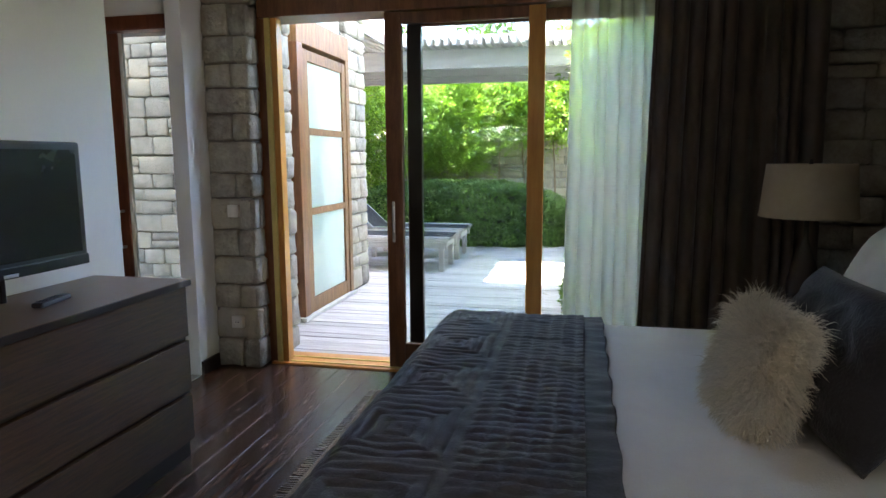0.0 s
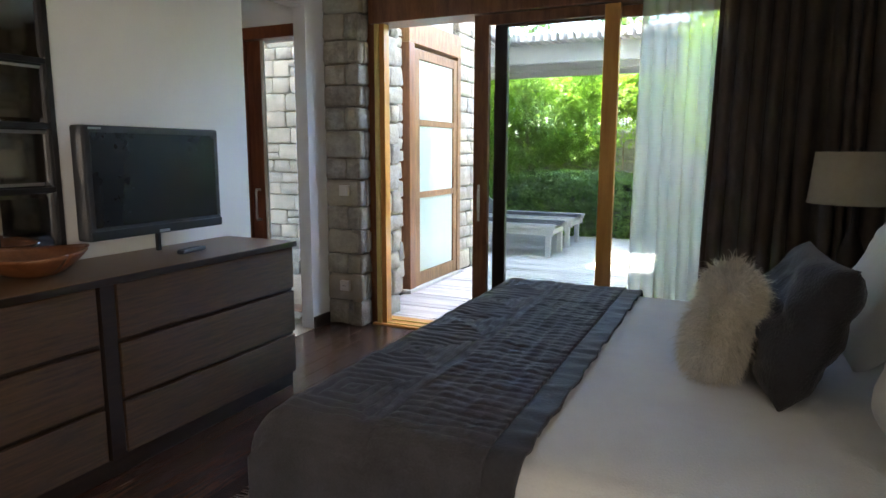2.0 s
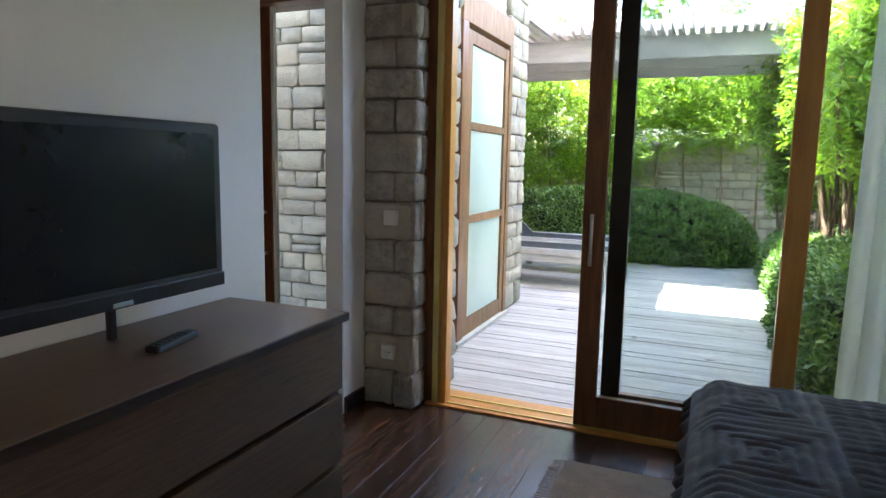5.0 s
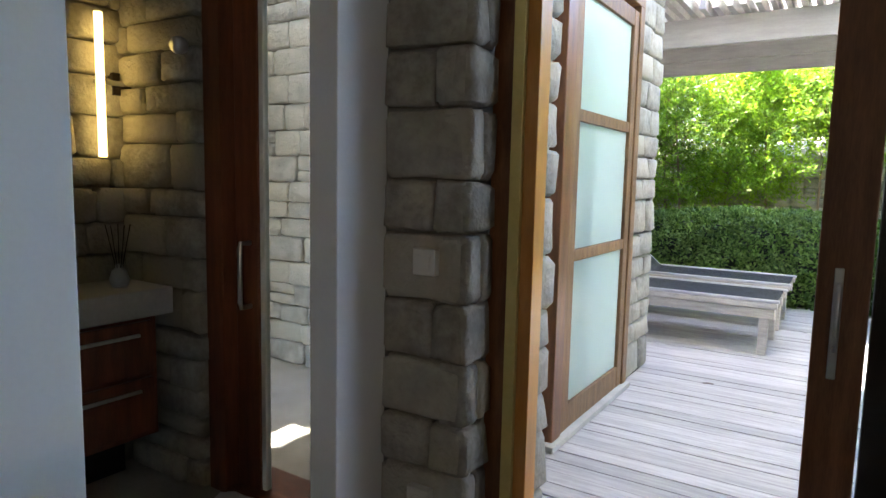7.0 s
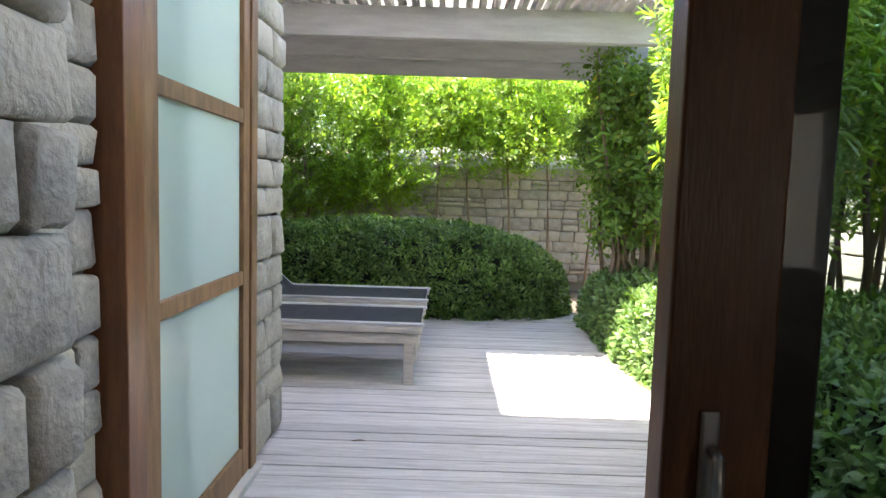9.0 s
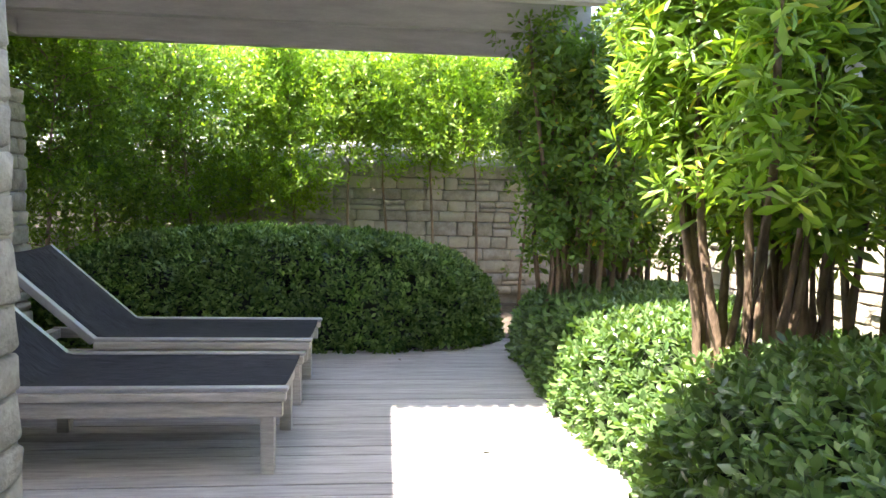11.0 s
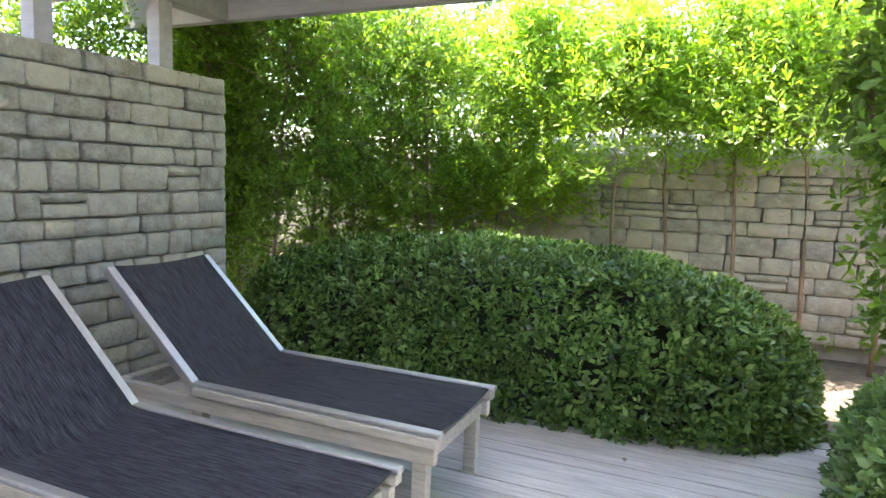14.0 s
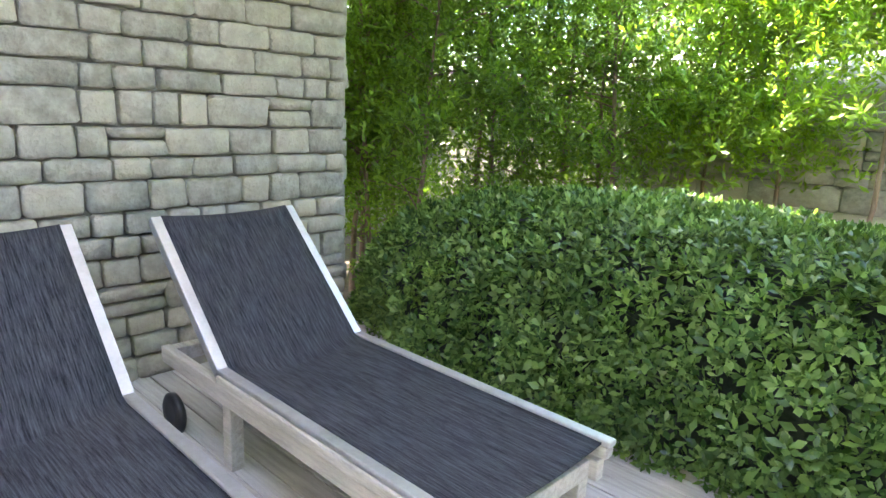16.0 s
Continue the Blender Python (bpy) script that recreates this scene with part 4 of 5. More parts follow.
def dl(name, x0, x1, y0, y1, z0, z1, m, bev=0.003, label="", par=None):
    return bpart(name, (x0 + 2.19, x1 + 2.19, y0 - 1.465, y1 - 1.465, z0, z1), m, par or dz, bev, label)


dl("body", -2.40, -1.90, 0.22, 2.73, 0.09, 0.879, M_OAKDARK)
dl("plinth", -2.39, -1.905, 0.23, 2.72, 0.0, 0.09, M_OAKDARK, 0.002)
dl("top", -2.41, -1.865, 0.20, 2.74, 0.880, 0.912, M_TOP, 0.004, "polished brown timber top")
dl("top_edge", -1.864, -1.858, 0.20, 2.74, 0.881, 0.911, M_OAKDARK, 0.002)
for y0, y1 in ((0.24, 1.405), (1.505, 2.715)):
    for z0, z1 in ((0.100, 0.336), (0.358, 0.608), (0.630, 0.876)):
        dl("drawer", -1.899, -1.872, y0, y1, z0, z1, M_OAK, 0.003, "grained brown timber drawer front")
dl("divider", -1.899, -1.868, 1.42, 1.49, 0.092, 0.878, M_OAKDARK, 0.002)

# ---- television ----
tv = thing("television", "black flat screen television mounted above the dresser, switched off", "television", (-2.285, 2.105, 0.912))
bm = box(bmesh.new(), -0.06, 0.035, -0.43, 0.43, 0.10, 0.66, 0.012)
part("casing", bm, M_BEZEL, tv)
bpart("screen", (0.0355, 0.038, -0.395, 0.395, 0.165, 0.625), M_SCREEN, tv, 0.001, "dark glossy screen")
bpart("lower_bezel", (0.034, 0.044, -0.425, 0.425, 0.103, 0.15), M_BLACK, tv, 0.004)
bpart("badge", (0.0445, 0.046, -0.035, 0.035, 0.108, 0.122), M_STEEL, tv, 0.001, "small plain silver badge")
bpart("badge", (0.0355, 0.037, -0.40, -0.33, 0.64, 0.65), M_STEEL, tv, 0.0005, "tiny pale marking")
bpart("wall_bracket", (-0.133, -0.058, -0.12, 0.12, 0.25, 0.50), M_BLACK, tv, 0.004)
# thin black cable, built as a straight bar
bpart("neck", (-0.02, 0.0, -0.012, 0.012, 0.001, 0.102), M_BLACK, tv, 0.003, "thin black cable below the television")
# ---- remote and bowl on the dresser ----
rc = thing("remote_control", "black remote control lying on the dresser top", "remote control", (-2.10, 2.15, 0.9125), rz=12)
bpart("casing", (-0.024, 0.024, -0.10, 0.10, 0.0, 0.022), M_BLACK, rc, 0.008)
for i in range(6):
    for j in range(3):
        bpart("button", (-0.016 + j * 0.012, -0.008 + j * 0.012, -0.08 + i * 0.024, -0.068 + i * 0.024, 0.0222, 0.0245), M_BEZEL, rc, 0.001)
bw_ = thing("wooden_bowl", "shallow carved brown wooden bowl with a wavy notched rim", "bowl", (-2.18, 1.36, 0.9125))


def bowl(u, v):
    a = 2 * math.pi * u
    notch = 0.45 * math.exp(-((a - 0.9) / 0.22) ** 2) + 0.25 * math.exp(-((a - 3.9) / 0.3) ** 2)
    r = v * (0.215 + 0.02 * math.cos(3 * a)) * (1 - notch * 0.4 * v)
    z = 0.006 + 0.105 * (v ** 2.3) * (1 - notch * 0.35) + 0.012 * math.sin(2 * a) * v * v
    return Vector((r * math.cos(a) * 0.92, r * math.sin(a) * 1.12, z))


ob = part("shell", sheet(bmesh.new(), 72, 14, bowl), M_BOWL, bw_, "", True)
solid(ob, 0.009, 1.0)

# ---- grid mirror on the wall ----
mr_ = thing("grid_mirror", "tall dark framed wall mirror divided into square panes", "mirror", (TW + 0.012, 0.875, 0.96))
CW, RH, NC, NR = 0.285, 0.295, 5, 5
for i in range(NC + 1):
    yy = -0.755 + i * (2 * 0.755 / NC)
    bpart("upright", (0.0, 0.03, yy - 0.013, yy + 0.013, 0.0, NR * RH + 0.02), M_BLACK, mr_, 0.003)
for j in range(NR + 1):
    for i in range(NC):
        y0 = -0.755 + i * (2 * 0.755 / NC)
        bpart("bar", (0.001, 0.028, y0 + 0.0135, y0 + 0.302 - 0.0135, j * RH - 0.012 + 0.012, j * RH + 0.024), M_BLACK, mr_, 0.002)
bpart("backing", (-0.008, 0.0, -0.76, 0.76, 0.0, NR * RH + 0.02), M_BLACK, mr_, 0)
for j in range(NR):
    for i in range(NC):
        y0, y1 = -0.755 + i * 0.302 + 0.014, -0.755 + (i + 1) * 0.302 - 0.014
        z0, z1 = j * RH + 0.025, (j + 1) * RH - 0.001
        bm = bmesh.new()
        f = [bm.verts.new(p) for p in ((0.006, y0, z0), (0.006, y1, z0), (0.006, y1, z1), (0.006, y0, z1))]
        e = 0.022
        k = [bm.verts.new(p) for p in ((0.010, y0 + e, z0 + e), (0.010, y1 - e, z0 + e), (0.010, y1 - e, z1 - e), (0.010, y0 + e, z1 - e))]
        b4 = [bm.verts.new((0.001, p.co.y, p.co.z)) for p in f]
        bm.faces.new(k)
        for q in range(4):
            bm.faces.new((f[q], f[(q + 1) % 4], k[(q + 1) % 4], k[q]))
            bm.faces.new((b4[q], b4[(q + 1) % 4], f[(q + 1) % 4], f[q]))
        bm.faces.new(list(reversed(b4)))
        part("mirror_pane", bm, M_MIRROR, mr_)

# ---- switch and socket on the pier ----
sw = thing("light_switch", "square ivory rocker light switch on the stone pier", "light switch", (-2.355, 4.010, 1.135))
bpart("plate", (-0.042, 0.042, -0.012, 0.03, -0.042, 0.042), M_PLATE, sw, 0.003)
bpart("rocker", (-0.024, 0.024, -0.017, -0.0125, -0.024, 0.024), M_PLATE, sw, 0.002)
so = thing("wall_socket", "square ivory wall socket low on the stone pier", "socket", (-2.365, 4.010, 0.345))
bpart("plate", (-0.042, 0.042, -0.012, 0.03, -0.042, 0.042), M_PLATE, so, 0.003)
for s in (-1, 1):
    bpart("socket_hole", (s * 0.01 - 0.003, s * 0.01 + 0.003, -0.0135, -0.0125, -0.003, 0.003), M_BLACK, so, 0)
bm = lathe(bmesh.new(), [(0.0, 0), (0.018, 0.0), (0.022, 0.002), (0.022, 0.003)], 20)
for v in bm.verts:
    v.co = Matrix.Rotation(radians(90), 4, "X") @ v.co + Vector((0, -0.0125, 0))
part("socket_ring", bm, M_PLATE, so, "", True)

# ---- bed ----
bed = thing("bed", "wide bed with white linen on a pale upholstered base", "bed", (0.55, 2.08, 0))
BX0, BX1, BY0, BY1, BZ = -0.66, 1.80, 1.03, 3.18, 0.695
bx_ = lambda x: x - 0.55
by_ = lambda y: y - 2.08
bpart("base", (bx_(BX0 - 0.02), bx_(BX1), by_(BY0 + 0.03), by_(BY1 - 0.03), 0.06, 0.34), M_LINEN, bed, 0.02, "pale upholstered bed base")
for sx in (BX0 + 0.1, BX1 - 0.1):
    for sy in (BY0 + 0.12, BY1 - 0.12):
        bpart("foot", (bx_(sx) - 0.03, bx_(sx) + 0.03, by_(sy) - 0.03, by_(sy) + 0.03, 0, 0.06), M_OAKDARK, bed, 0.003)
bm = box(bmesh.new(), bx_(BX0), bx_(BX1), by_(BY0), by_(BY1), 0.34, BZ - 0.012, 0.06)
part("mattress", bm, M_LINEN, bed, "white mattress", True)


def cover(u, v):
    x = BX0 - 0.025 + u * (BX1 - BX0 + 0.02)
    s = -0.42 + v * (BY1 - BY0 + 0.84)
    yy, zz = s, 0.0
    L = BY1 - BY0
    if s < 0:
        yy, zz = -0.008 - 0.004 * math.sin(x * 9), s
    elif s > L:
        yy, zz = L + 0.008, L - s
    rnd = 0.05 * math.exp(-min(abs(s), abs(L - s)) / 0.05)
    rx = 0.06 * math.exp(-max(0, (x - BX0 + 0.03)) / 0.05)
    w = 0.006 * noise.noise((x * 3.1, s * 3.1, 0)) + 0.003 * noise.noise((x * 9, s * 6, 4))
    return Vector((bx_(x), by_(BY0 + yy), BZ + w + zz - (rnd if 0 <= s <= L else 0.05) - rx))


ob = part("sheet", sheet(bmesh.new(), 90, 90, cover), M_LINEN, bed, "rumpled white bed sheet", True)
solid(ob, 0.008, -1)
bpart("headboard", (bx_(BX1) + 0.01, bx_(BX1) + 0.09, by_(BY0 - 0.1), by_(BY1 + 0.1), 0.05, 1.05), M_CUSHION, bed, 0.02, "dark upholstered headboard")

# quilted runner over the foot of the bed
ql = thing("bed_runner", "slate grey quilted bed runner with a smooth border, across the bed", "bed runner", (-0.26, 2.08, BZ))
QX0, QX1 = -0.655, 0.03


def groove(p, period):
    """Puffed cloth between stitched lines."""
    return abs(math.sin(math.pi * p / period)) ** 0.5


def quilt(x, s):
    L = BY1 - BY0
    zz, yy = 0.0, s
    o = 0.0
    if s < 0.05:
        t = 0.05 - s
        if t < 0.12:
            a = t / 0.12 * math.pi / 2
            yy, zz = 0.05 - 0.085 * math.sin(a) - 0.0, -0.085 * (1 - math.cos(a))
        else:
            yy, zz = -0.048 - 0.012 * math.sin(x * 14), -0.085 - (t - 0.12)
    elif s > L - 0.05:
        t = s - L + 0.05
        if t < 0.12:
            a = t / 0.12 * math.pi / 2
            yy, zz = L - 0.05 + 0.085 * math.sin(a), -0.085 * (1 - math.cos(a))
        else:
            yy, zz = L + 0.04, -0.085 - (t - 0.12)
    edge = max(0.0, (QX0 + 0.05 - x) / 0.09)
    zz -= 0.07 * min(1.0, edge) ** 1.5
    return yy, zz


def q_top(u, v):
    x = QX0 - 0.035 + u * (QX1 - QX0 + 0.035)
    s = -0.40 + v * (BY1 - BY0 + 0.75)
    yy, zz = quilt(x, s)
    wob = 0.010 * noise.noise((x * 6, s * 6, 0))
    if x < -0.30:
        a, b = abs((s + wob) % 0.44 - 0.22), abs(x + 0.50 + wob) * 1.15
        h = groove(max(a, b), 0.045)
    else:
        h = min(groove(s + wob, 0.045), 0.35 + 0.65 * groove(x + wob, 0.06))
    h = 0.011 * h + 0.008 * noise.noise((x * 11, s * 15, 2)) + 0.006 * noise.noise((x * 4, s * 4, 5))
    return Vector((x + 0.26, by_(BY0 + yy), 0.016 + zz + max(-0.004, h)))


ob = part("quilted_cloth", sheet(bmesh.new(), 110, 400, q_top), M_QUILT, ql, "", True)
solid(ob, 0.012, -1)


def q_border(u, v):
    x = QX1 - 0.004 + u * 0.095
    s = -0.40 + v * (BY1 - BY0 + 0.75)
    yy, zz = quilt(x, s)
    h = 0.009 * abs(noise.noise((x * 5, s * 19, 8))) + 0.004 * math.sin(s * 41 + 3 * math.sin(s * 7)) * u
    return Vector((x + 0.26 + 0.004 * math.sin(s * 23) * u, by_(BY0 + yy), 0.016 + zz + h))


ob = part("border", sheet(bmesh.new(), 10, 240, q_border), M_SATIN, ql, "smooth pleated grey border", True)
solid(ob, 0.01, -1)


def q_ruffle(u, v):
    s = 0.0 + v * (BY1 - BY0)
    fold = math.sin(s * 62 + 4 * math.sin(s * 9))
    return Vector((QX0 - 0.03 + 0.26 - 0.035 * u * (0.6 + 0.4 * fold), by_(BY0 + s), -0.045 - 0.05 * u + 0.012 * fold * u))


ob = part("ruffle", sheet(bmesh.new(), 4, 260, q_ruffle), M_SATIN, ql, "gathered grey edge", True)
solid(ob, 0.006, -1)


def pillow(name, label, at, size, mater, seed, lean, yaw=0.0, wr=0.02, creases=1.0):
    """A stuffed cushion standing on its lower edge: width along y, height along z, leaning back to +x."""
    t = thing(name, label, "pillow", at)
    wd, ht, th = size
    rot = Matrix.Rotation(radians(yaw), 4, "Z") @ Matrix.Rotation(radians(lean), 4, "Y")
    bm = bmesh.new()
    n = 26
    for side in (-1, 1):
        def f(u, v):
            a, b = 2 * u - 1, 2 * v - 1
            k = (1 - a ** 4) * (1 - b ** 4)
            pin = 1 - 0.07 * (1 - abs(a) ** 2) * abs(b) ** 6 - 0.0
            pin2 = 1 - 0.07 * (1 - abs(b) ** 2) * abs(a) ** 6
            d = th / 2 * max(k, 0) ** 0.55 + wr * creases * noise.noise((a * 2.2 + seed, b * 2.2, side)) * k + 0.008 * creases * noise.noise((a * 7 + seed, b * 7, side)) * k
            return rot @ Vector((side * d, a * wd / 2 * pin2, ht / 2 + b * ht / 2 * pin))
        sheet(bm, n, n, f)
    bmesh.ops.remove_doubles(bm, verts=bm.verts, dist=0.002)
    zmin = min(v.co.z for v in bm.verts)
    for v in bm.verts:
        v.co.z -= zmin
    part("cushion", bm, mater, t, "", True)
    return t, rot


pillow("white_pillow", "large plump white pillow leaning on the headboard", (0.99, 1.40, BZ - 0.01), (0.72, 0.50, 0.24), M_LINEN, 3, 24, 4)
pillow("white_pillow", "large plump white pillow leaning on the headboard", (0.99, 2.55, BZ - 0.01), (0.78, 0.58, 0.22), M_LINEN, 5, 24, -4)
pillow("white_pillow", "large plump white pillow leaning on the headboard", (1.24, 2.0, BZ - 0.01), (0.75, 0.52, 0.2), M_LINEN, 6, 16, 0)
pillow("dark_cushion", "charcoal grey crinkled square cushion leaning on white pillows", (0.67, 2.00, BZ - 0.005), (0.66, 0.47, 0.2), M_CUSHION, 9, 22, 6, 0.03, 1.8)
fp, frot = pillow("fur_cushion", "fluffy cream long fur cushion on the bed", (0.49, 2.02, BZ - 0.005), (0.40, 0.36, 0.13), M_FUR, 12, 15, 4)
g = np.random.default_rng(77)
src = [v.co.copy() for v in fp.children[0].data.vertices]
cz = Vector((sum(v.x for v in src) / len(src), sum(v.y for v in src) / len(src), sum(v.z for v in src) / len(src)))
FV, FF = [], []
for k in range(22000):
    b = src[g.integers(0, len(src))] + Vector(g.normal(size=3) * 0.012)
    d = (b - cz)
    d = Vector((d.x * 2.2, d.y * 0.8, d.z * 1.0)).normalized()
    d = (d + Vector(g.normal(size=3) * 0.65) + Vector((0, 0, -0.1))).normalized()
    ln = 0.025 + 0.045 * g.random()
    sd = d.orthogonal().normalized() * 0.0011
    m1 = b + d * ln * 0.6 + Vector((0, 0, 0.002))
    p1 = b + d * ln + Vector((0, 0, -0.012))
    i0 = len(FV)
    FV += [b - sd, b + sd, m1 + sd * 0.8, m1 - sd * 0.8, p1]
    FF += [(i0, i0 + 1, i0 + 2), (i0, i0 + 2, i0 + 3), (i0 + 3, i0 + 2, i0 + 4)]
fv = np.array([list(v) for v in FV])
fv[:, 2] = np.maximum(fv[:, 2], 0.006)
raw("fur", fv, FF, M_FUR, fp)

# ---- nightstand and lamp ----
ns = thing("nightstand", "dark timber bedside table beside the bed", "nightstand", (1.36, 3.55, 0))
bpart("body", (-0.25, 0.25, -0.24, 0.24, 0.12, 0.60), M_OAKDARK, ns, 0.004)
bpart("top", (-0.27, 0.27, -0.26, 0.26, 0.602, 0.63), M_OAKDARK, ns, 0.004)
bpart("drawer", (-0.272, -0.251, -0.22, 0.22, 0.36, 0.58), M_OAK, ns, 0.003)
for a in (-0.2, 0.2):
    for b in (-0.2, 0.2):
        bpart("leg", (a - 0.02, a + 0.02, b - 0.02, b + 0.02, 0, 0.12), M_OAKDARK, ns, 0.002)
lp = thing("table_lamp", "bedside lamp with a cream drum shade, switched off", "lamp", (1.10, 3.45, 0.631))
part("base", lathe(bmesh.new(), [(0.0, 0.0), (0.08, 0.0), (0.085, 0.012), (0.05, 0.03), (0.06, 0.1), (0.075, 0.2), (0.06, 0.32), (0.025, 0.42), (0.012, 0.46), (0.012, 0.62), (0.0, 0.62)], 28), M_OAKDARK, lp, "dark turned lamp base", True)
ob = part("shade", lathe(bmesh.new(), [(0.222, 0.565), (0.218, 0.58), (0.198, 0.82), (0.198, 0.825)], 40), M_SHADE, lp, "cream fabric drum shade", True)
solid(ob, 0.004)
part("harp", tube(bmesh.new(), [(-0.195, 0, 0.80), (0, 0, 0.80), (0.195, 0, 0.80)], 0.003, 6), M_STEEL, lp)
part("finial", lathe(bmesh.new(), [(0.0, 0.80), (0.008, 0.80), (0.01, 0.83), (0.006, 0.845), (0.0, 0.848)], 12), M_OAKDARK, lp, "", True)

# ---- rug ----
rg = thing("rug", "flat brown woven rug with frayed edge under the bed", "rug", (0.2, 2.5, 0.0))
bpart("weave", (-1.45, 1.3, -1.75, 1.28, 0.001, 0.010), M_RUG, rg, 0.003)
FV, FF = [], []
for k in range(150):
    y = -1.75 + k * 0.0202
    dx, dy = -0.05 - 0.015 * rng.random(), rng.uniform(-0.008, 0.008)
    i0 = len(FV)
    FV += [(-1.45, y, 0.007), (-1.45, y + 0.012, 0.007), (-1.45 + dx, y + 0.011 + dy, 0.003), (-1.45 + dx, y + 0.003 + dy, 0.003)]
    FF.append((i0, i0 + 1, i0 + 2, i0 + 3))
raw("fringe", FV, FF, M_RUG, rg)


# ---- curtains ----
def curtain(name, label, x0, x1, y, z1, mater, folds, depth, seed, thick):
    t = thing(name, label, "curtain", ((x0 + x1) / 2, y, 0))

    def f(u, v):
        x = (u - 0.5) * (x1 - x0)
        ph = folds * 2 * math.pi * (u + 0.07 * noise.noise((u * 5, seed, 0)))
        sp = 1 + 0.10 * (0.5 - v)
        return Vector((x * sp + 0.012 * math.cos(ph), depth * (0.7 + 0.3 * noise.noise((u * 9, seed, v))) * math.sin(ph) + 0.01 * noise.noise((u * 14, v * 3, seed)), 0.012 + v * z1))

    ob = part("cloth", sheet(bmesh.new(), 40 * folds // 4, 24, f), mater, t, "", True)
    if thick:
        solid(ob, thick)
    part("rail", tube(bmesh.new(), [(-(x1 - x0) / 2, 0, z1 + 0.02), ((x1 - x0) / 2, 0, z1 + 0.02)], 0.012, 8), M_STEEL, t, "", True)
    return t


curtain("sheer_curtain", "white sheer curtain hanging in soft folds before the glass", -0.10, 0.42, 4.06, 2.70, M_SHEER, 7, 0.038, 3, 0)
curtain("heavy_curtain", "heavy taupe brown curtain hanging in deep folds", 0.36, 1.30, 3.93, 2.70, M_DRAPE, 10, 0.05, 8, 0.003)

# ---- bathroom things ----
vn = thing("vanity", "timber bathroom vanity with pale stone top and two drawers", "vanity", (-4.02, 3.5, 0))
bpart("body", (-0.10, 0.24, -0.62, 0.50, 0.24, 0.78), M_REDWOOD, vn, 0.004)
bpart("drawer", (0.242, 0.262, -0.60, 0.47, 0.53, 0.76), M_REDWOOD, vn, 0.003)
bpart("drawer", (0.242, 0.262, -0.60, 0.47, 0.27, 0.51), M_REDWOOD, vn, 0.003)
bpart("handle", (0.275, 0.287, -0.25, 0.40, 0.70, 0.715), M_STEEL, vn, 0.003, "thin steel bar handle")
bpart("handle", (0.275, 0.287, -0.25, 0.40, 0.455, 0.47), M_STEEL, vn, 0.003, "thin steel bar handle")
bpart("top", (-0.10, 0.29, -0.65, 0.555, 0.782, 0.90), M_CONC, vn, 0.006, "thick pale stone top")
bpart("bracket", (-0.09, 0.0, -0.6, 0.48, 0.0, 0.239), M_BLACK, vn, 0.003)
wl = thing("wall_light", "long glowing vertical tube light on the stone wall", "wall light", (-4.09, 3.935, 1.58))
bpart("backplate", (-0.03, 0.012, 0.08, 0.17, 0.16, 0.26), M_OAKDARK, wl, 0.003)
bpart("arm", (0.012, 0.04, -0.01, 0.12, 0.20, 0.22), M_STEEL, wl, 0.002)
part("tube", tube(bmesh.new(), [(0.055, 0.0, -0.12), (0.055, 0.0, 0.50)], 0.018, 12), glow_mat("warm_tube", (1.0, 0.74, 0.24), 0.45), wl, "warm glowing tube", True)
df = thing("reed_diffuser", "small round bottle with thin dark reeds on the vanity", "reed diffuser", (-3.88, 3.90, 0.901))
part("bottle", lathe(bmesh.new(), [(0, 0), (0.03, 0.0), (0.042, 0.03), (0.03, 0.07), (0.014, 0.085), (0.014, 0.1), (0, 0.1)], 18), M_CONC, df, "", True)
for k in range(5):
    a = k * 1.3
    part("reed", tube(bmesh.new(), [(0, 0, 0.02), (0.05 * math.cos(a), 0.05 * math.sin(a), 0.27)], 0.0022, 5), M_OAKDARK, df)
tb_ = thing("tissue_box", "dark tissue box on the vanity top", "tissue box", (-3.95, 3.62, 0.901))
bpart("box", (-0.07, 0.07, -0.08, 0.08, 0, 0.16), M_BLACK, tb_, 0.01)
part("tissue", sheet(bmesh.new(), 6, 6, lambda u, v: Vector(((u - 0.5) * 0.08, 0.02 * math.sin(u * 6), 0.162 + v * 0.07 * (1 - abs(u - 0.5))))), M_TOWEL, tb_, "white tissue", True)
hk = thing("wall_spotlight", "small round chrome fitting on the stone pier", "wall fitting", (-3.62, 4.04, 1.92))
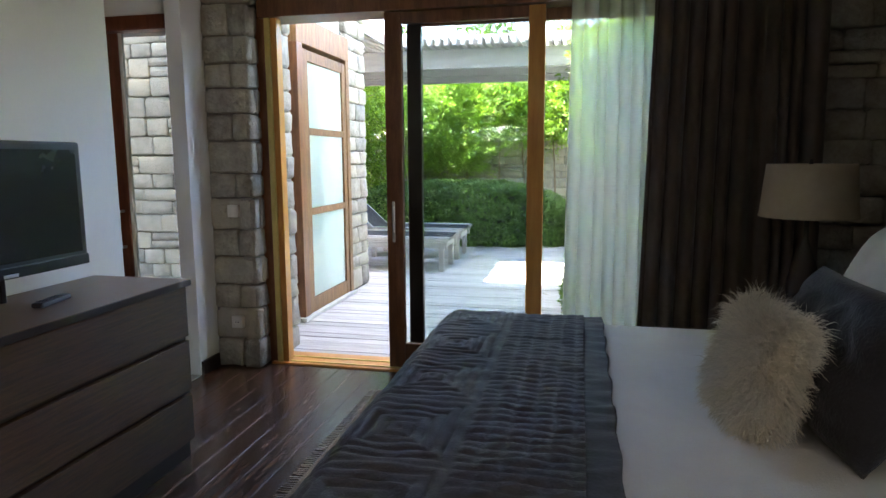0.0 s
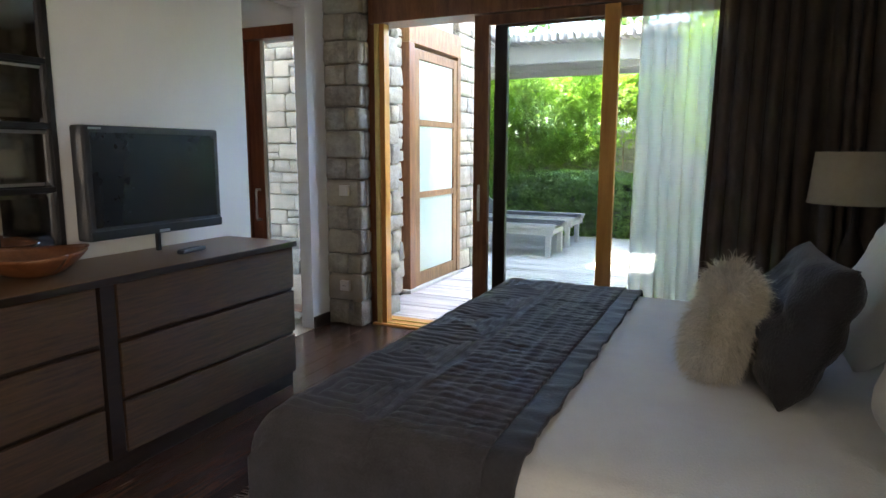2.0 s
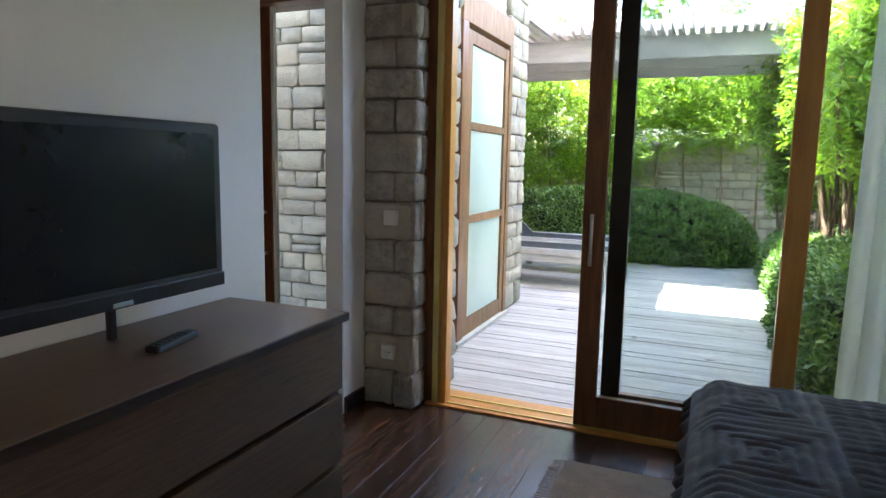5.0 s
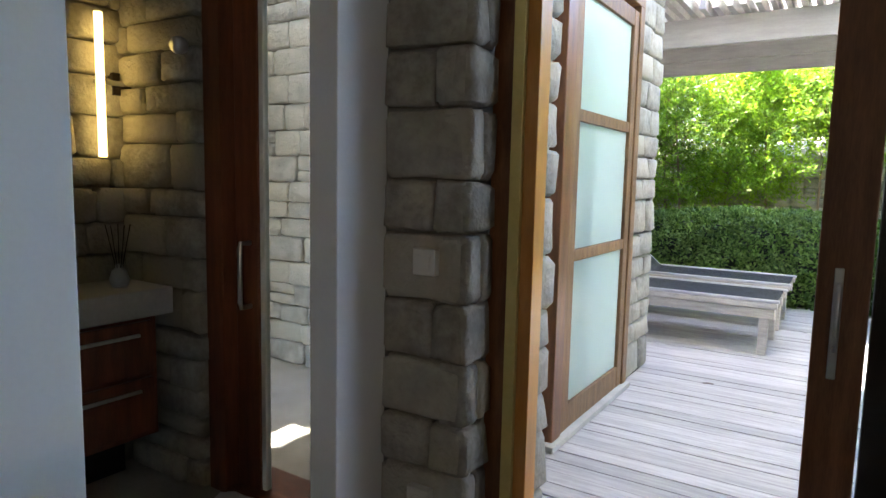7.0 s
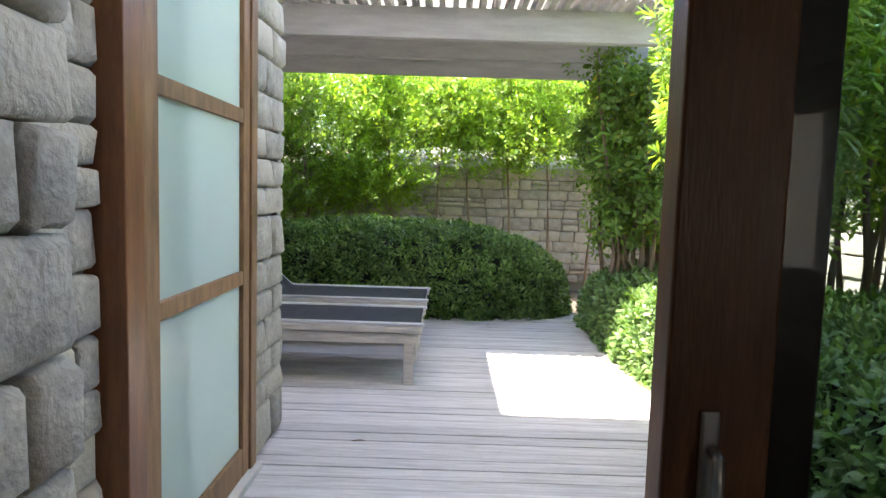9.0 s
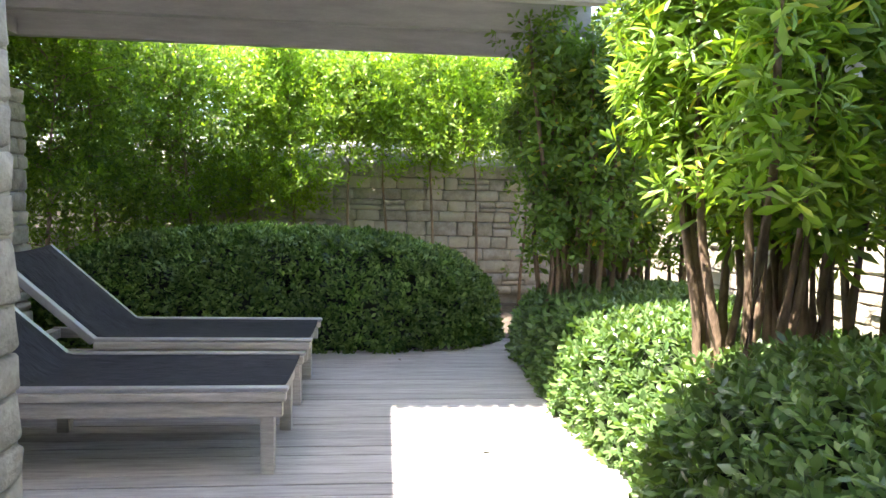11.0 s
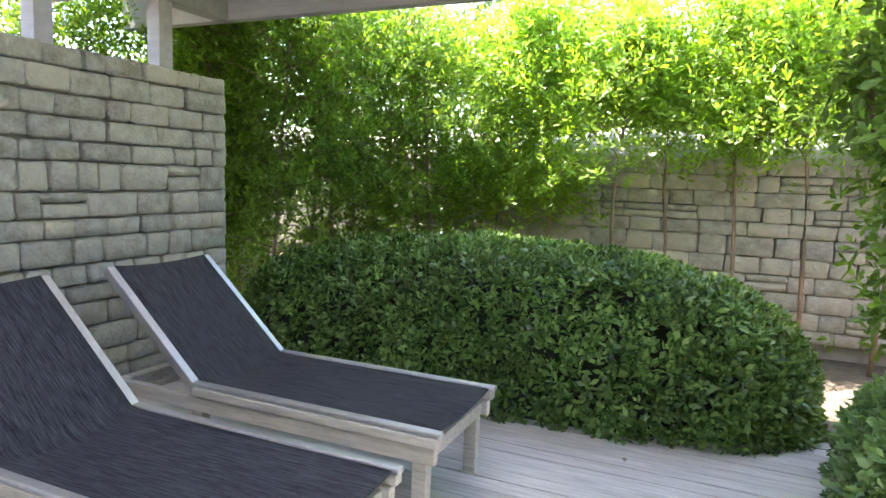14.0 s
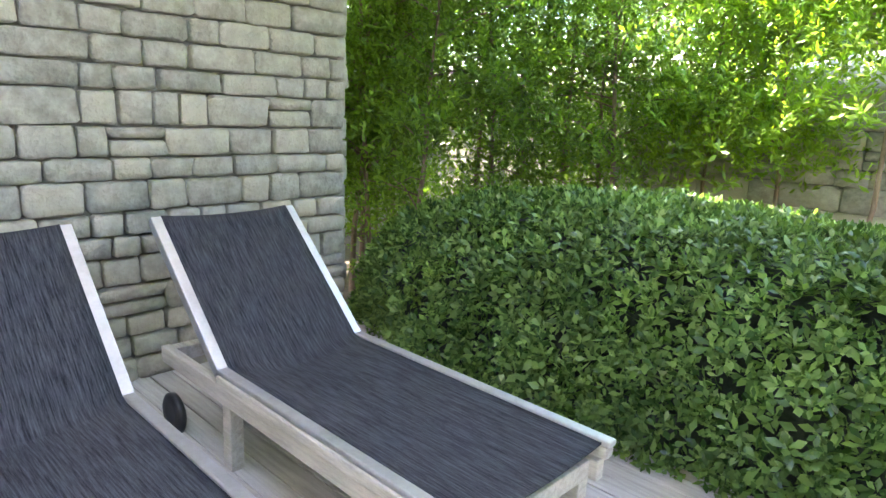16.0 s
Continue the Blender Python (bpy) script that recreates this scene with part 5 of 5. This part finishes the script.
bm = lathe(bmesh.new(), [(0, 0.03), (0.028, 0.03), (0.036, 0.015), (0.036, 0.0), (0.03, -0.02)], 20)
for v in bm.verts:
    v.co = Matrix.Rotation(radians(90), 4, "X") @ v.co
part("body", bm, M_STEEL, hk, "", True)
tw = thing("towel_stack", "two rolled white towels on a stone ledge", "towels", (-3.42, 5.56, 1.30))
for k in (0, 1):
    bm = tube(bmesh.new(), [(-0.14, 0, 0.06 + k * 0.115), (-0.13, 0, 0.06 + k * 0.115), (0.13, 0, 0.06 + k * 0.115), (0.14, 0, 0.06 + k * 0.115)], [0.045, 0.06, 0.06, 0.045], 16)
    part("towel", bm, M_TOWEL, tw, "rolled white towel", True)
structure(bpart("trim_ledge", (-3.7, -3.1, 5.46, 5.70, 1.24, 1.30), M_CONC, None, 0.006), "pale stone ledge in the shower court", "ledge")
mt = thing("bath_mat", "crumpled white towel mat by the bathroom door", "bath mat", (-3.1, 4.03, 0.004))
part("cloth", sheet(bmesh.new(), 24, 12, lambda u, v: Vector(((u - 0.5) * 0.6, (v - 0.5) * 0.16, 0.02 + 0.025 * math.sin(v * 3.14) + 0.012 * noise.noise((u * 8, v * 5, 1))))), M_TOWEL, mt, "", True)
rb = thing("bathroom_rug", "rough beige woven mat on the bathroom floor", "mat", (-3.3, 3.5, 0.004))
bpart("weave", (-0.3, 0.55, -0.5, 0.42, 0.001, 0.014), M_TILE, rb, 0.004)

# ---- small things on the deck ----
for k, (x, y) in enumerate(((-2.0, 7.05), (-1.2, 6.3), (-0.35, 6.95), (-0.6, 5.9), (-1.05, 10.4), (-0.6, 8.4))):
    lf = thing("fallen_leaf", "small dry fallen leaf on the deck", "leaf", (x, y, -0.006), "leaves on the deck", rz=k * 70)
    part("blade", sheet(bmesh.new(), 4, 2, lambda u, v: Vector(((u - 0.5) * 0.07, (v - 0.5) * 0.03 * math.sin(math.pi * min(0.95, u + 0.05)), 0.003 + 0.012 * abs(v - 0.5) + 0.006 * u))), M_BARK if k % 2 else M_RUG, lf)
